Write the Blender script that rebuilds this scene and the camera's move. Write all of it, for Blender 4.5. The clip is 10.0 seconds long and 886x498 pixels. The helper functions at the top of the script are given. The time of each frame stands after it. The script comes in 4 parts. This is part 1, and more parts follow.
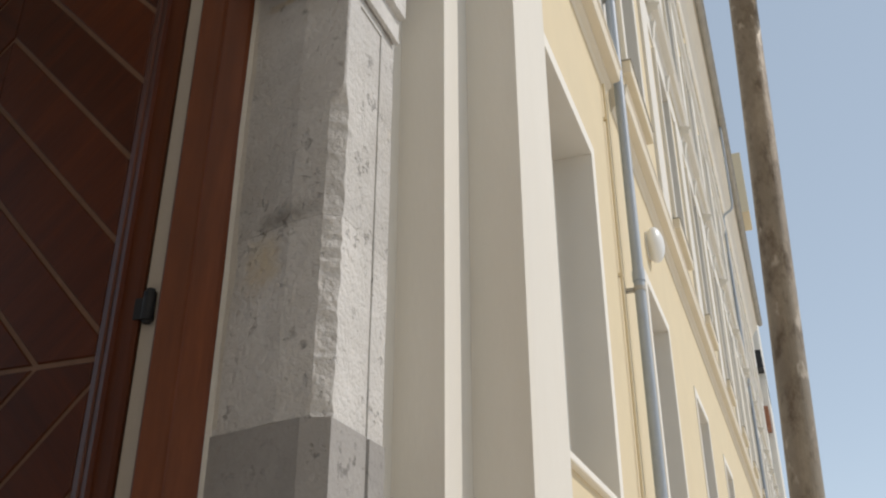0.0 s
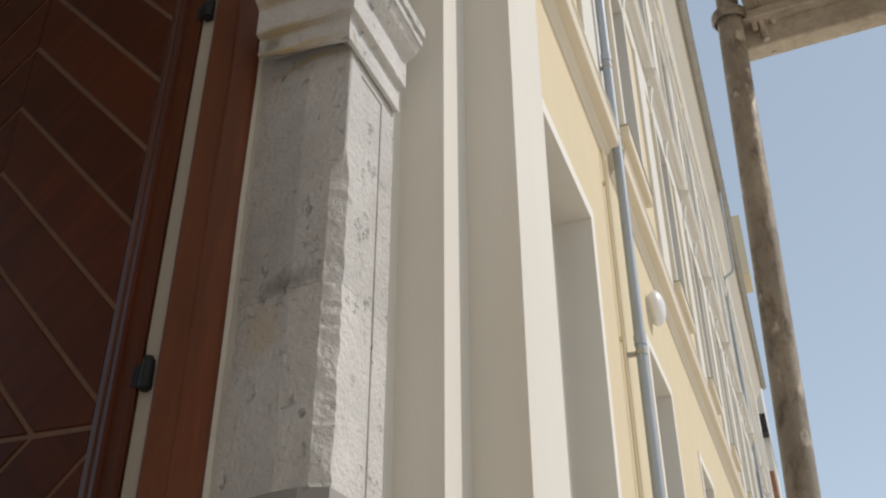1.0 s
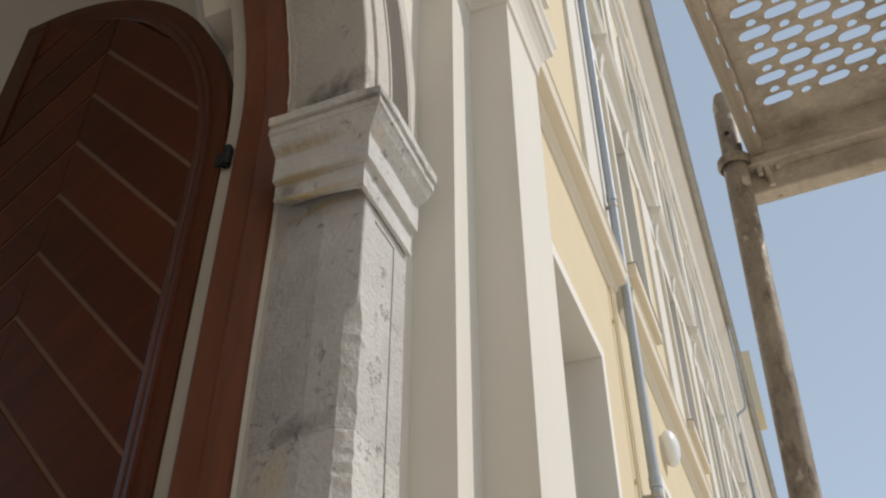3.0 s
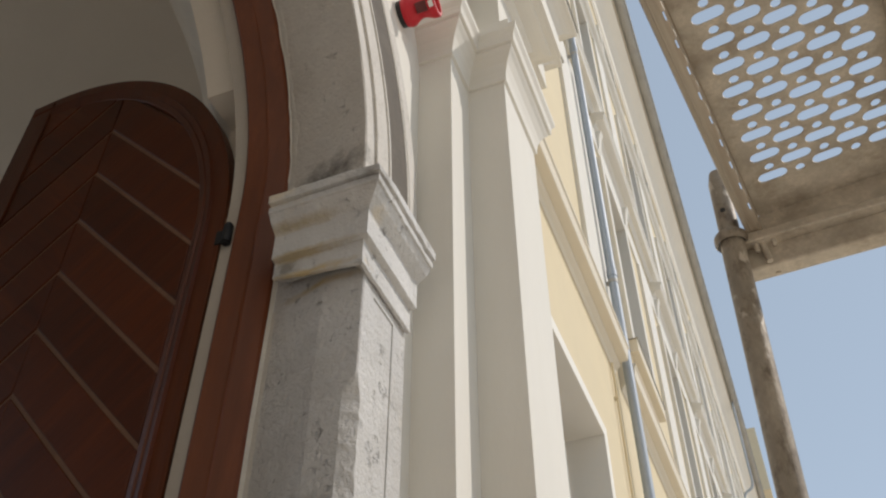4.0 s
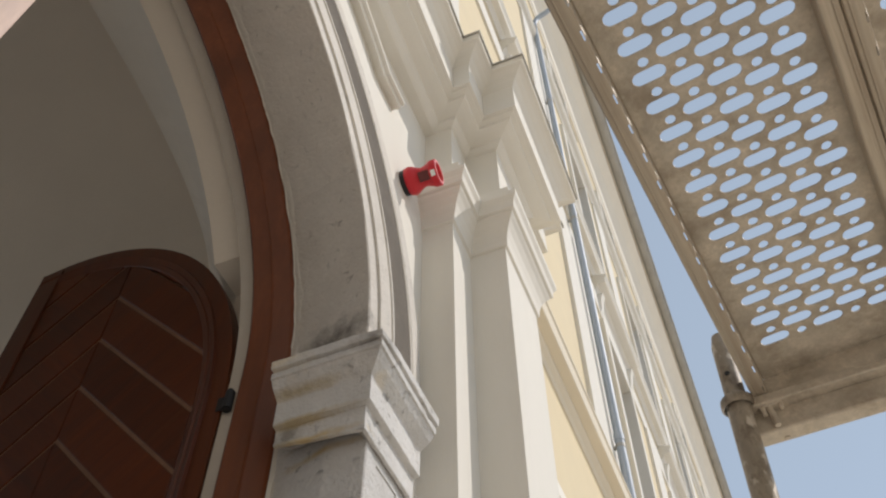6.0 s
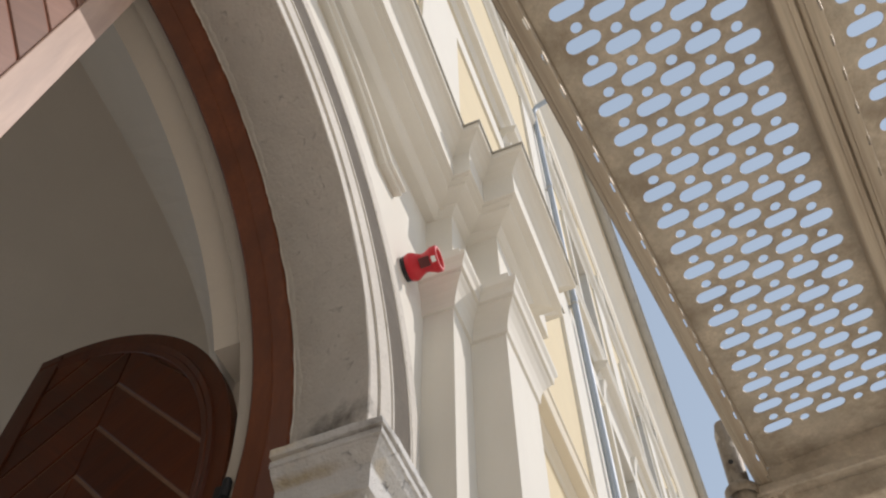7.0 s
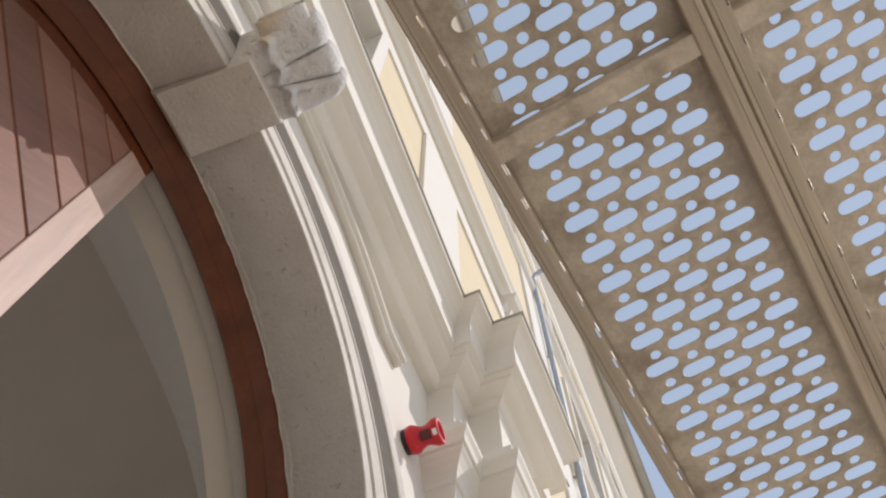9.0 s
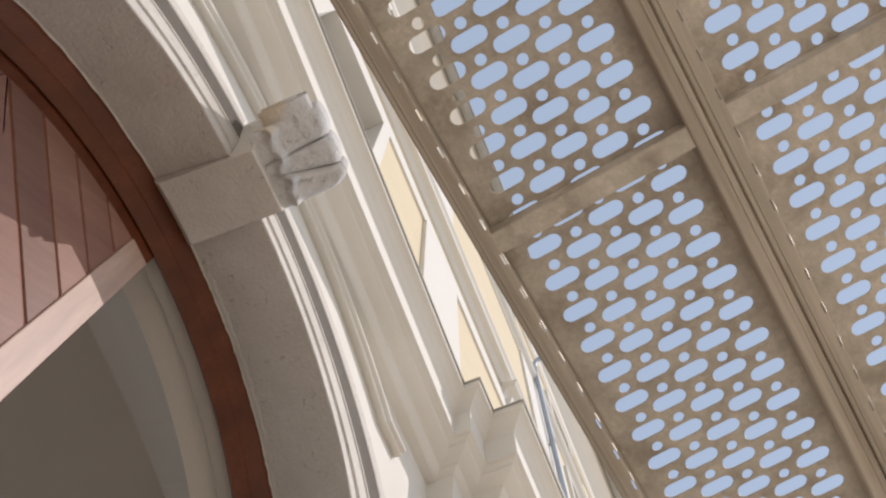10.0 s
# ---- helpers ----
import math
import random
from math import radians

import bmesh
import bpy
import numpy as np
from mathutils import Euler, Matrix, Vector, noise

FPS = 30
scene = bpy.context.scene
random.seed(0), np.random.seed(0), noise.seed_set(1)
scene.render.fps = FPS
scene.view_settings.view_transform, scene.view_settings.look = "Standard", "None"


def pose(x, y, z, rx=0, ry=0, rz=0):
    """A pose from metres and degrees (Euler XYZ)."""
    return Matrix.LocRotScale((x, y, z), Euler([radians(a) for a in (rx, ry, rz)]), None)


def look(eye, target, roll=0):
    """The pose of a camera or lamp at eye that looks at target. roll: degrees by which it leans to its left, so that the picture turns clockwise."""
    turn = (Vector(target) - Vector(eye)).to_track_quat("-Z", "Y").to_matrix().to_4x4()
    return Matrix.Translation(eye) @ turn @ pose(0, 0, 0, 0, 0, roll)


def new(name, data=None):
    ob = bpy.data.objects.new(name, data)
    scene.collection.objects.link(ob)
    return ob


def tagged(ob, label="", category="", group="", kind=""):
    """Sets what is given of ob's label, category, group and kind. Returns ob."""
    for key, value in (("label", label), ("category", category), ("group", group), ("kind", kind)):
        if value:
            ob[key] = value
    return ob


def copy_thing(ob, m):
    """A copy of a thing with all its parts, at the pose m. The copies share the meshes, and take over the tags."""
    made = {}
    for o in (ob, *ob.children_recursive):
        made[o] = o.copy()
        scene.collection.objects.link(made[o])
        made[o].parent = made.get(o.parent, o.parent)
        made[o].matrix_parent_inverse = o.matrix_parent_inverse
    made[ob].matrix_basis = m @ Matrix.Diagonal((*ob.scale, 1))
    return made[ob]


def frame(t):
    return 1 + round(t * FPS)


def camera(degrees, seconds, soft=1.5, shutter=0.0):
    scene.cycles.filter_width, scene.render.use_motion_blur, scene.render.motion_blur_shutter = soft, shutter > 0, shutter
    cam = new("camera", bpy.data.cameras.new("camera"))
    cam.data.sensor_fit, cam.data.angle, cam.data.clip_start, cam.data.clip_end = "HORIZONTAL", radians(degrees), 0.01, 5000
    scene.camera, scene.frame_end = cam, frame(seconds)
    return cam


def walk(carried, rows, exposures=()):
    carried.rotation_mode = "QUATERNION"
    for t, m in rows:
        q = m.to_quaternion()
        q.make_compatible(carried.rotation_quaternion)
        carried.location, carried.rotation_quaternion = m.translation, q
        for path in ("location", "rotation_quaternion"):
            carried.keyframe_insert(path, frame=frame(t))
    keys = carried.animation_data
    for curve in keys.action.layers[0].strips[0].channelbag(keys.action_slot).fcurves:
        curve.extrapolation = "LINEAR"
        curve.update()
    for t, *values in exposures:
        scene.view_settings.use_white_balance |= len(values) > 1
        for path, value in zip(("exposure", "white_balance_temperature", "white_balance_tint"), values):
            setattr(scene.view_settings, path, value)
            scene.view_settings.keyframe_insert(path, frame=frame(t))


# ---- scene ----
cam = camera(51.07, 10.0, soft=2.2)
PATH = [
    (0.0, pose(0.8741, 0.0293, 0.5872, 116.584, 0.056, 20.641)),
    (0.5, pose(0.8697, 0.0259, 0.5921, 118.422, 0.050, 20.739)),
    (1.0, pose(0.8783, 0.0263, 0.5942, 120.459, 0.123, 20.746)),
    (1.5, pose(0.8768, 0.0246, 0.5970, 122.360, 0.057, 20.855)),
    (2.0, pose(0.8700, 0.0192, 0.6027, 124.463, 0.078, 21.087)),
    (2.5, pose(0.8667, 0.0129, 0.6086, 126.577, 0.040, 21.200)),
    (4.0, pose(0.8781, 0.0098, 0.6081, 133.527, 0.090, 21.380)),
    (4.5, pose(0.8739, 0.0096, 0.6111, 135.819, 0.078, 21.618)),
    (5.0, pose(0.8810, 0.0089, 0.6105, 138.401, 0.228, 21.704)),
    (6.5, pose(0.8855, -0.0046, 0.6018, 146.131, 0.089, 21.805)),
    (7.0, pose(0.8890, -0.0068, 0.5983, 148.782, 0.103, 21.813)),
    (7.5, pose(0.8898, -0.0110, 0.5969, 151.239, 0.163, 21.913)),
    (8.0, pose(0.8903, -0.0158, 0.6032, 153.908, 0.091, 21.950)),
    (8.5, pose(0.8881, -0.0203, 0.6103, 156.417, 0.103, 22.054)),
    (9.0, pose(0.8941, -0.0236, 0.6084, 158.979, 0.154, 21.997)),
    (9.5, pose(0.9005, -0.0259, 0.6060, 161.505, 0.171, 21.981)),
    (10.0, pose(0.9002, -0.0302, 0.6077, 164.241, 0.123, 21.992)),
]
walk(cam, PATH, exposures=[(0.0, 0.48, 6850, 12.5), (4.5, 0.52, 6850, 12.5), (6.5, 0.60, 6850, 14), (10.0, 0.70, 6700, 17.5)])

# ---- light ----
SUN_DIR = Vector((1.0, 0.52, 1.15)).normalized()
world = bpy.data.worlds.new("sky")
scene.world = world
world.use_nodes = True
wn = world.node_tree.nodes
sky = wn.new("ShaderNodeTexSky")
sky.sky_type = "NISHITA"
sky.sun_disc = False
sky.sun_elevation = math.asin(SUN_DIR.z)
sky.sun_rotation = math.atan2(SUN_DIR.x, SUN_DIR.y)
sky.altitude = 1200
sky.air_density, sky.dust_density, sky.ozone_density = 1.0, 0.25, 1.0
wn["Background"].inputs["Strength"].default_value = 0.114
haze = wn.new("ShaderNodeHueSaturation")
haze.inputs["Saturation"].default_value = 0.64
haze.inputs["Hue"].default_value = 0.486
world.node_tree.links.new(sky.outputs["Color"], haze.inputs["Color"])
veil = wn.new("ShaderNodeMix")                 # thin summer haze evens the sky out
veil.data_type = "RGBA"
veil.inputs[0].default_value = 0.6
veil.inputs[7].default_value = (2.4, 3.15, 4.1, 1)
world.node_tree.links.new(haze.outputs["Color"], veil.inputs[6])
world.node_tree.links.new(veil.outputs[2], wn["Background"].inputs["Color"])
sun_data = bpy.data.lights.new("sun", "SUN")
sun_data.energy, sun_data.angle, sun_data.color = 1.66, radians(0.55), (1.0, 0.972, 0.93)
sun = new("sun", sun_data)
sun.matrix_world = look(SUN_DIR * 50, (0, 0, 0))


# ---- materials ----
def mat(name, base, rough=0.8, vary=0.12, scale=6.0, bump=0.2, fine=60.0, metal=0.0, stain=None, stain_scale=1.5, stain_amount=0.5, stretch=(1, 1, 1), spec=0.4, each=0.0, dist=0.004, detail=6.0, turn=(0, 0, 0), pits=0.0, patch=None, patch_scale=2.3, coat=0.0, coat_rough=0.18, stains_and_light=()):
    """Noise-varied surface: two scales of colour, an optional stain colour, fine relief."""
    m = bpy.data.materials.new(name)
    m.use_nodes = True
    nt = m.node_tree
    n, l = nt.nodes, nt.links
    b = n["Principled BSDF"]
    b.inputs["Roughness"].default_value, b.inputs["Metallic"].default_value = rough, metal
    b.inputs["Specular IOR Level"].default_value = spec
    tc = n.new("ShaderNodeTexCoord")
    mp = n.new("ShaderNodeMapping")
    mp.inputs["Scale"].default_value = stretch
    m0 = n.new("ShaderNodeMapping")
    m0.inputs["Rotation"].default_value = [radians(a) for a in turn]
    l.new(tc.outputs["Object"], m0.inputs["Vector"])
    l.new(m0.outputs["Vector"], mp.inputs["Vector"])
    b.inputs["Coat Weight"].default_value, b.inputs["Coat Roughness"].default_value = coat, coat_rough

    def nz(s, d=detail, r=0.6):
        x = n.new("ShaderNodeTexNoise")
        x.inputs["Scale"].default_value, x.inputs["Detail"].default_value, x.inputs["Roughness"].default_value = s, d, r
        l.new(mp.outputs["Vector"], x.inputs["Vector"])
        return x

    def mix(fac, a, c):
        x = n.new("ShaderNodeMix")
        x.data_type = "RGBA"
        for sock, v in ((x.inputs[0], fac), (x.inputs[6], a), (x.inputs[7], c)):
            if hasattr(v, "is_output"):
                l.new(v, sock)
            else:
                sock.default_value = v
        return x.outputs[2]

    def ramp(v, lo, hi):
        x = n.new("ShaderNodeMapRange")
        x.inputs["From Min"].default_value, x.inputs["From Max"].default_value = lo, hi
        l.new(v, x.inputs["Value"])
        return x.outputs["Result"]
    lo = [max(0, c * (1 - vary)) for c in base] + [1]
    hi = [min(1, c * (1 + vary)) for c in base] + [1]
    big, small = nz(scale), nz(fine, 3.0)
    col = mix(ramp(big.outputs["Fac"], 0.3, 0.7), lo, hi)
    col = mix(ramp(small.outputs["Fac"], 0.2, 0.9), col, [c * (1 - vary * 0.7) for c in base] + [1])
    if stain:
        st = nz(stain_scale, 8.0, 0.68)
        f = n.new("ShaderNodeMath")
        f.operation = "MULTIPLY"
        f.inputs[1].default_value = stain_amount
        l.new(ramp(st.outputs["Fac"], 0.48, 0.68), f.inputs[0])
        col = mix(f.outputs[0], col, list(stain) + [1])
    height = small.outputs["Fac"]
    if patch:
        pt = nz(patch_scale, 5.0, 0.5)
        col = mix(ramp(pt.outputs["Fac"], 0.62, 0.68), col, list(patch) + [1])
    if pits:
        pn, pm = nz(34.0, 4.0, 0.62), nz(7.0, 3.0, 0.5)
        pf = n.new("ShaderNodeMath")
        pf.operation = "MULTIPLY"
        l.new(ramp(pn.outputs["Fac"], 0.58, 0.70), pf.inputs[0])
        l.new(ramp(pm.outputs["Fac"], 0.42, 0.66), pf.inputs[1])
        pk = n.new("ShaderNodeMath")
        pk.operation = "MULTIPLY"
        pk.inputs[1].default_value = pits
        l.new(pf.outputs[0], pk.inputs[0])
        col = mix(pk.outputs[0], col, [c * 0.35 for c in base] + [1])
        big_h = nz(11.0, 5.0, 0.65)
        hs = n.new("ShaderNodeMath")
        hs.operation = "MULTIPLY_ADD"
        hs.inputs[1].default_value = 1.6
        l.new(big_h.outputs["Fac"], hs.inputs[0])
        l.new(small.outputs["Fac"], hs.inputs[2])
        hp = n.new("ShaderNodeMath")
        hp.operation = "MULTIPLY_ADD"
        hp.inputs[1].default_value = -1.4
        l.new(pf.outputs[0], hp.inputs[0])
        l.new(hs.outputs[0], hp.inputs[2])
        height = hp.outputs[0]
    for (cx, cy, cz, sx, sz, tint, amount) in stains_and_light:
        # a tint at one spot: an ellipse with a ragged edge
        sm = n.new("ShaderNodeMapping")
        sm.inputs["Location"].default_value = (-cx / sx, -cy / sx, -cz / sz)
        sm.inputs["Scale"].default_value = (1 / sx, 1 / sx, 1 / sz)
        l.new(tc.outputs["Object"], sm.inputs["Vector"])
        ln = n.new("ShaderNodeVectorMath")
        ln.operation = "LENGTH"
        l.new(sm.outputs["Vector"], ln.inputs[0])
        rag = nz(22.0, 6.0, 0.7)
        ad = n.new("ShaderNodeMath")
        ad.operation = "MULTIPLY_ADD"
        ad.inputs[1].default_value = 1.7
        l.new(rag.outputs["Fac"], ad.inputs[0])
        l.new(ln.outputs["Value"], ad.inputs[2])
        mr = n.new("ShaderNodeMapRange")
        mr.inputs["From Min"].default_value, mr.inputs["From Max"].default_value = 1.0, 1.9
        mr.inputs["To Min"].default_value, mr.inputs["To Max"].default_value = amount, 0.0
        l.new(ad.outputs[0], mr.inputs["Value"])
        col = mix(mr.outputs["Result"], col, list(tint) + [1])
    if each:
        oi = n.new("ShaderNodeObjectInfo")
        hv = n.new("ShaderNodeHueSaturation")
        mr = n.new("ShaderNodeMapRange")
        mr.inputs["To Min"].default_value, mr.inputs["To Max"].default_value = 1 - each, 1 + each
        l.new(oi.outputs["Random"], mr.inputs["Value"])
        l.new(mr.outputs["Result"], hv.inputs["Value"])
        l.new(col, hv.inputs["Color"])
        col = hv.outputs["Color"]
    l.new(col, b.inputs["Base Color"])
    if bump:
        bm_ = n.new("ShaderNodeBump")
        bm_.inputs["Strength"].default_value, bm_.inputs["Distance"].default_value = bump, dist
        l.new(height, bm_.inputs["Height"])
        l.new(bm_.outputs["Normal"], b.inputs["Normal"])
    rr = n.new("ShaderNodeMapRange")
    rr.inputs["To Min"].default_value, rr.inputs["To Max"].default_value = max(0.05, rough - 0.12), min(1, rough + 0.12)
    l.new(big.outputs["Fac"], rr.inputs["Value"])
    l.new(rr.outputs["Result"], b.inputs["Roughness"])
    return m


# ochre lines under the impost bands mix deposits with painted warm bounce light
M_STONE = mat("limestone", (0.63, 0.615, 0.595), 0.92, 0.15, 4, 0.75, 70, stain=(0.43, 0.41, 0.38), stain_scale=2.6, stain_amount=0.55, dist=0.009, pits=0.75, patch=(0.66, 0.58, 0.46), each=0.05, stains_and_light=[(-0.10, 1.60, 1.575, 0.12, 0.035, (0.22, 0.20, 0.175), 0.7), (-0.16, 1.60, 1.48, 0.07, 0.09, (0.60, 0.50, 0.34), 0.85), (0.10, 1.50, 2.46, 0.07, 0.06, (0.20, 0.18, 0.155), 0.75), (-0.17, 1.55, 2.26, 0.05, 0.05, (0.20, 0.18, 0.15), 0.8), (-0.10, 1.55, 2.226, 0.17, 0.018, (0.52, 0.40, 0.22), 0.95), (-0.12, 1.54, 2.290, 0.17, 0.014, (0.46, 0.37, 0.23), 0.9), (-0.14, 1.50, 2.384, 0.17, 0.016, (0.42, 0.35, 0.24), 0.9)])
M_ARCH = mat("arch_limestone", (0.63, 0.59, 0.535), 0.92, 0.13, 4, 0.6, 70, stain=(0.50, 0.455, 0.40), stain_scale=2.2, stain_amount=0.5, dist=0.006, pits=0.45, each=0.05, stains_and_light=[(-0.11, 1.585, 2.655, 0.17, 0.085, (0.15, 0.135, 0.12), 0.9)])
M_PLINTH = mat("dark_limestone", (0.36, 0.345, 0.33), 0.85, 0.12, 6, 0.5, 90, stain=(0.27, 0.26, 0.25), stain_scale=5, stain_amount=0.5, pits=0.85, dist=0.005)
M_MORTAR = mat("lime_mortar", (0.60, 0.565, 0.51), 0.95, 0.12, 12, 0.6, 80, dist=0.006)
M_CREAM = mat("cream_render", (0.72, 0.69, 0.628), 0.9, 0.04, 3.5, 0.22, 120, stain=(0.68, 0.642, 0.57), stain_scale=2.0, stain_amount=0.55, stretch=(1, 1, 0.22), dist=0.002)
M_YELLOW = mat("yellow_render", (0.69, 0.585, 0.40), 0.92, 0.05, 2.5, 0.25, 130, stain=(0.66, 0.555, 0.375), stain_scale=0.9, stain_amount=0.5)
M_STRING = mat("pale_string_render", (0.72, 0.65, 0.53), 0.9, 0.05, 2.5, 0.2, 130, stain=(0.68, 0.61, 0.49), stain_scale=0.9, stain_amount=0.5)
M_WHITE = mat("white_trim_render", (0.80, 0.765, 0.70), 0.88, 0.025, 2.5, 0.08, 140)
M_GREYBAND = mat("grey_painted_stone", (0.145, 0.126, 0.106), 0.9, 0.16, 8, 0.4, 90, stain=(0.19, 0.166, 0.14), stain_scale=5, stain_amount=0.6, spec=0.2)
WOOD = dict(rough=0.46, vary=0.40, scale=14, bump=0.35, fine=60, stain=(0.052, 0.012, 0.005), stain_scale=9, stain_amount=0.6, spec=0.26, each=0.22, dist=0.0015, coat=0.16, coat_rough=0.24, patch=(0.125, 0.037, 0.0115), patch_scale=6.0)
M_WOOD = mat("varnished_wood_upright", (0.106, 0.0265, 0.008), stretch=(1, 1, 0.10), **WOOD)
BOARD = dict(WOOD, coat=0.08, spec=0.2)
M_WOOD_A = mat("varnished_wood_falling", (0.102, 0.0235, 0.0065), stretch=(0.10, 1, 1), turn=(0, 45, 0), **BOARD)
M_WOOD_B = mat("varnished_wood_rising", (0.102, 0.0235, 0.0065), stretch=(0.10, 1, 1), turn=(0, -45, 0), **BOARD)
# paler wood for the closed leaf, with sun sheen and lens haze coloured in
PALE_LIT = dict(WOOD, stain=(0.19, 0.09, 0.066), patch=(0.31, 0.17, 0.128), vary=0.22, stain_amount=0.5)
M_PALE_LIT_A = mat("pale_lit_wood_falling", (0.27, 0.142, 0.105), stretch=(0.10, 1, 1), turn=(0, 45, 0), **PALE_LIT)
M_PALE_LIT_B = mat("pale_lit_wood_rising", (0.27, 0.142, 0.105), stretch=(0.10, 1, 1), turn=(0, -45, 0), **PALE_LIT)
M_DARKGROOVE = mat("red_brown_groove", (0.24, 0.075, 0.035), 0.6, 0.2, 20, 0.1, 60)
# paler edge wood; the sunlight on the meeting stile is put into its colour
M_PALE_EDGE = mat("pale_sunlit_wood_edge", (0.53, 0.375, 0.305), 0.5, 0.25, 14, 0.3, 60, stretch=(1, 1, 0.1), stain=(0.42, 0.28, 0.22), stain_scale=9, stain_amount=0.6, dist=0.0015)
# pale groove colour stands for the light that the board bevels catch
M_GROOVE = mat("pale_lit_groove", (0.23, 0.125, 0.078), 0.6, 0.2, 20, 0.1, 60)
M_FRAME = mat("frame_wood", (0.152, 0.044, 0.0165), 0.46, 0.38, 9, 0.12, 70, stretch=(1, 1, 0.1), stain=(0.085, 0.026, 0.010), stain_scale=7, stain_amount=0.6, dist=0.001, coat=0.12, spec=0.22)
M_PLASTER = mat("passage_plaster", (0.76, 0.675, 0.575), 0.95, 0.05, 2, 0.15, 80, stain=(0.70, 0.62, 0.525), stain_scale=1.2, stain_amount=0.4)
# passage plaster taken darker, with the shade of the narrow rebate in its colour
M_REBATE = mat("shaded_rebate_plaster", (0.55, 0.49, 0.42), 0.95, 0.08, 4, 0.15, 80, stain=(0.48, 0.43, 0.37), stain_scale=4, stain_amount=0.5)
M_GALV = mat("weathered_galvanised_steel", (0.56, 0.495, 0.405), 0.6, 0.36, 13, 0.6, 90, metal=0.2, stain=(0.24, 0.185, 0.13), stain_scale=9, stain_amount=0.65, dist=0.003, each=0.06, patch=(0.50, 0.45, 0.37), patch_scale=16)
M_RAIL = mat("streaked_galvanised_steel", (0.47, 0.405, 0.32), 0.55, 0.34, 26, 0.35, 90, metal=0.2, stain=(0.25, 0.19, 0.135), stain_scale=22, stain_amount=0.7, dist=0.002, stretch=(1, 0.05, 1), each=0.06)
M_TUBE = mat("rust_mottled_scaffold_tube", (0.36, 0.31, 0.245), 0.55, 0.3, 16, 0.35, 110, metal=0.25, stain=(0.13, 0.095, 0.065), stain_scale=30, stain_amount=0.9, dist=0.003, stretch=(1, 1, 0.5), patch=(0.56, 0.50, 0.42), patch_scale=26)
M_ZINC = mat("zinc_sheet", (0.40, 0.445, 0.50), 0.6, 0.10, 8, 0.08, 60, metal=0.35, stain=(0.33, 0.37, 0.415), stain_scale=3, stain_amount=0.5)
M_GUTTER = mat("grey_gutter_metal", (0.40, 0.38, 0.345), 0.65, 0.12, 6, 0.05, 60, stain=(0.22, 0.21, 0.19), stain_scale=3, stain_amount=0.5, spec=0.2)
M_LEAD = mat("grey_flashing", (0.44, 0.42, 0.385), 0.6, 0.1, 8, 0.1, 60, metal=0.3)
M_IRON = mat("black_iron", (0.03, 0.03, 0.032), 0.55, 0.2, 20, 0.2, 90, metal=0.4)
M_RED = mat("red_plastic", (0.55, 0.018, 0.03), 0.35, 0.08, 10, 0.05, 80)
M_DARKRED = mat("dark_red_print", (0.12, 0.025, 0.025), 0.5, 0.2, 30, 0.05, 80)
M_BLACKPL = mat("black_plastic", (0.02, 0.02, 0.022), 0.4, 0.1, 10, 0.05, 80)
M_LAMPWHITE = mat("white_plastic", (0.80, 0.80, 0.78), 0.35, 0.02, 10, 0.03, 80)
M_ASPHALT = mat("street_paving", (0.67, 0.61, 0.525), 0.9, 0.10, 3, 0.4, 60, stain=(0.59, 0.53, 0.445), stain_scale=0.7, stain_amount=0.5)
M_PAVING = mat("light_damping_floor", (0.30, 0.27, 0.235), 0.8, 0.2, 3, 0.3, 50, stain=(0.15, 0.135, 0.12), stain_scale=1.0, stain_amount=0.5)
M_ROOF = mat("clay_roof_tiles", (0.32, 0.14, 0.08), 0.85, 0.2, 4, 0.3, 30)
M_EAVE = mat("painted_eaves_boards", (0.80, 0.74, 0.64), 0.85, 0.04, 3, 0.1, 80)
M_GLASS = mat("dark_window_glass", (0.05, 0.055, 0.06), 0.06, 0.05, 2, 0.0, 10, spec=0.6)


# ---- mesh helpers ----
def obj(name, verts, faces, material, parent=None, label="", smooth=False):
    me = bpy.data.meshes.new(name)
    me.from_pydata([tuple(v) for v in verts], [], faces)
    bm = bmesh.new()
    bm.from_mesh(me)
    bmesh.ops.recalc_face_normals(bm, faces=bm.faces)
    bm.to_mesh(me)
    bm.free()
    for p in me.polygons:
        p.use_smooth = smooth
    me.materials.append(material)
    ob = new(name, me)
    if parent:
        ob.parent = parent
    if label:
        ob["label"] = label
    return ob


def part(name, bm, material, parent=None, label="", smooth=False):
    me = bpy.data.meshes.new(name)
    bmesh.ops.recalc_face_normals(bm, faces=bm.faces)
    bm.to_mesh(me)
    bm.free()
    for p in me.polygons:
        p.use_smooth = smooth
    me.materials.append(material)
    ob = new(name, me)
    if parent:
        ob.parent = parent
    if label:
        ob["label"] = label
    return ob


def add_box(bm, x0, x1, y0, y1, z0, z1, bevel=0.0, m=None):
    r = bmesh.ops.create_cube(bm, size=1.0)
    vs = r["verts"]
    bmesh.ops.scale(bm, vec=(x1 - x0, y1 - y0, z1 - z0), verts=vs)
    bmesh.ops.translate(bm, vec=((x0 + x1) / 2, (y0 + y1) / 2, (z0 + z1) / 2), verts=vs)
    if bevel:
        es = list({e for v in vs for e in v.link_edges})
        r = bmesh.ops.bevel(bm, geom=es, offset=bevel, segments=2, affect="EDGES", profile=0.5)
        vs = [v for v in r["verts"]]
        vs = list({v for f in r["faces"] for v in f.verts} | set(vs))
    if m is not None:
        bmesh.ops.transform(bm, matrix=m, verts=vs)
    return vs


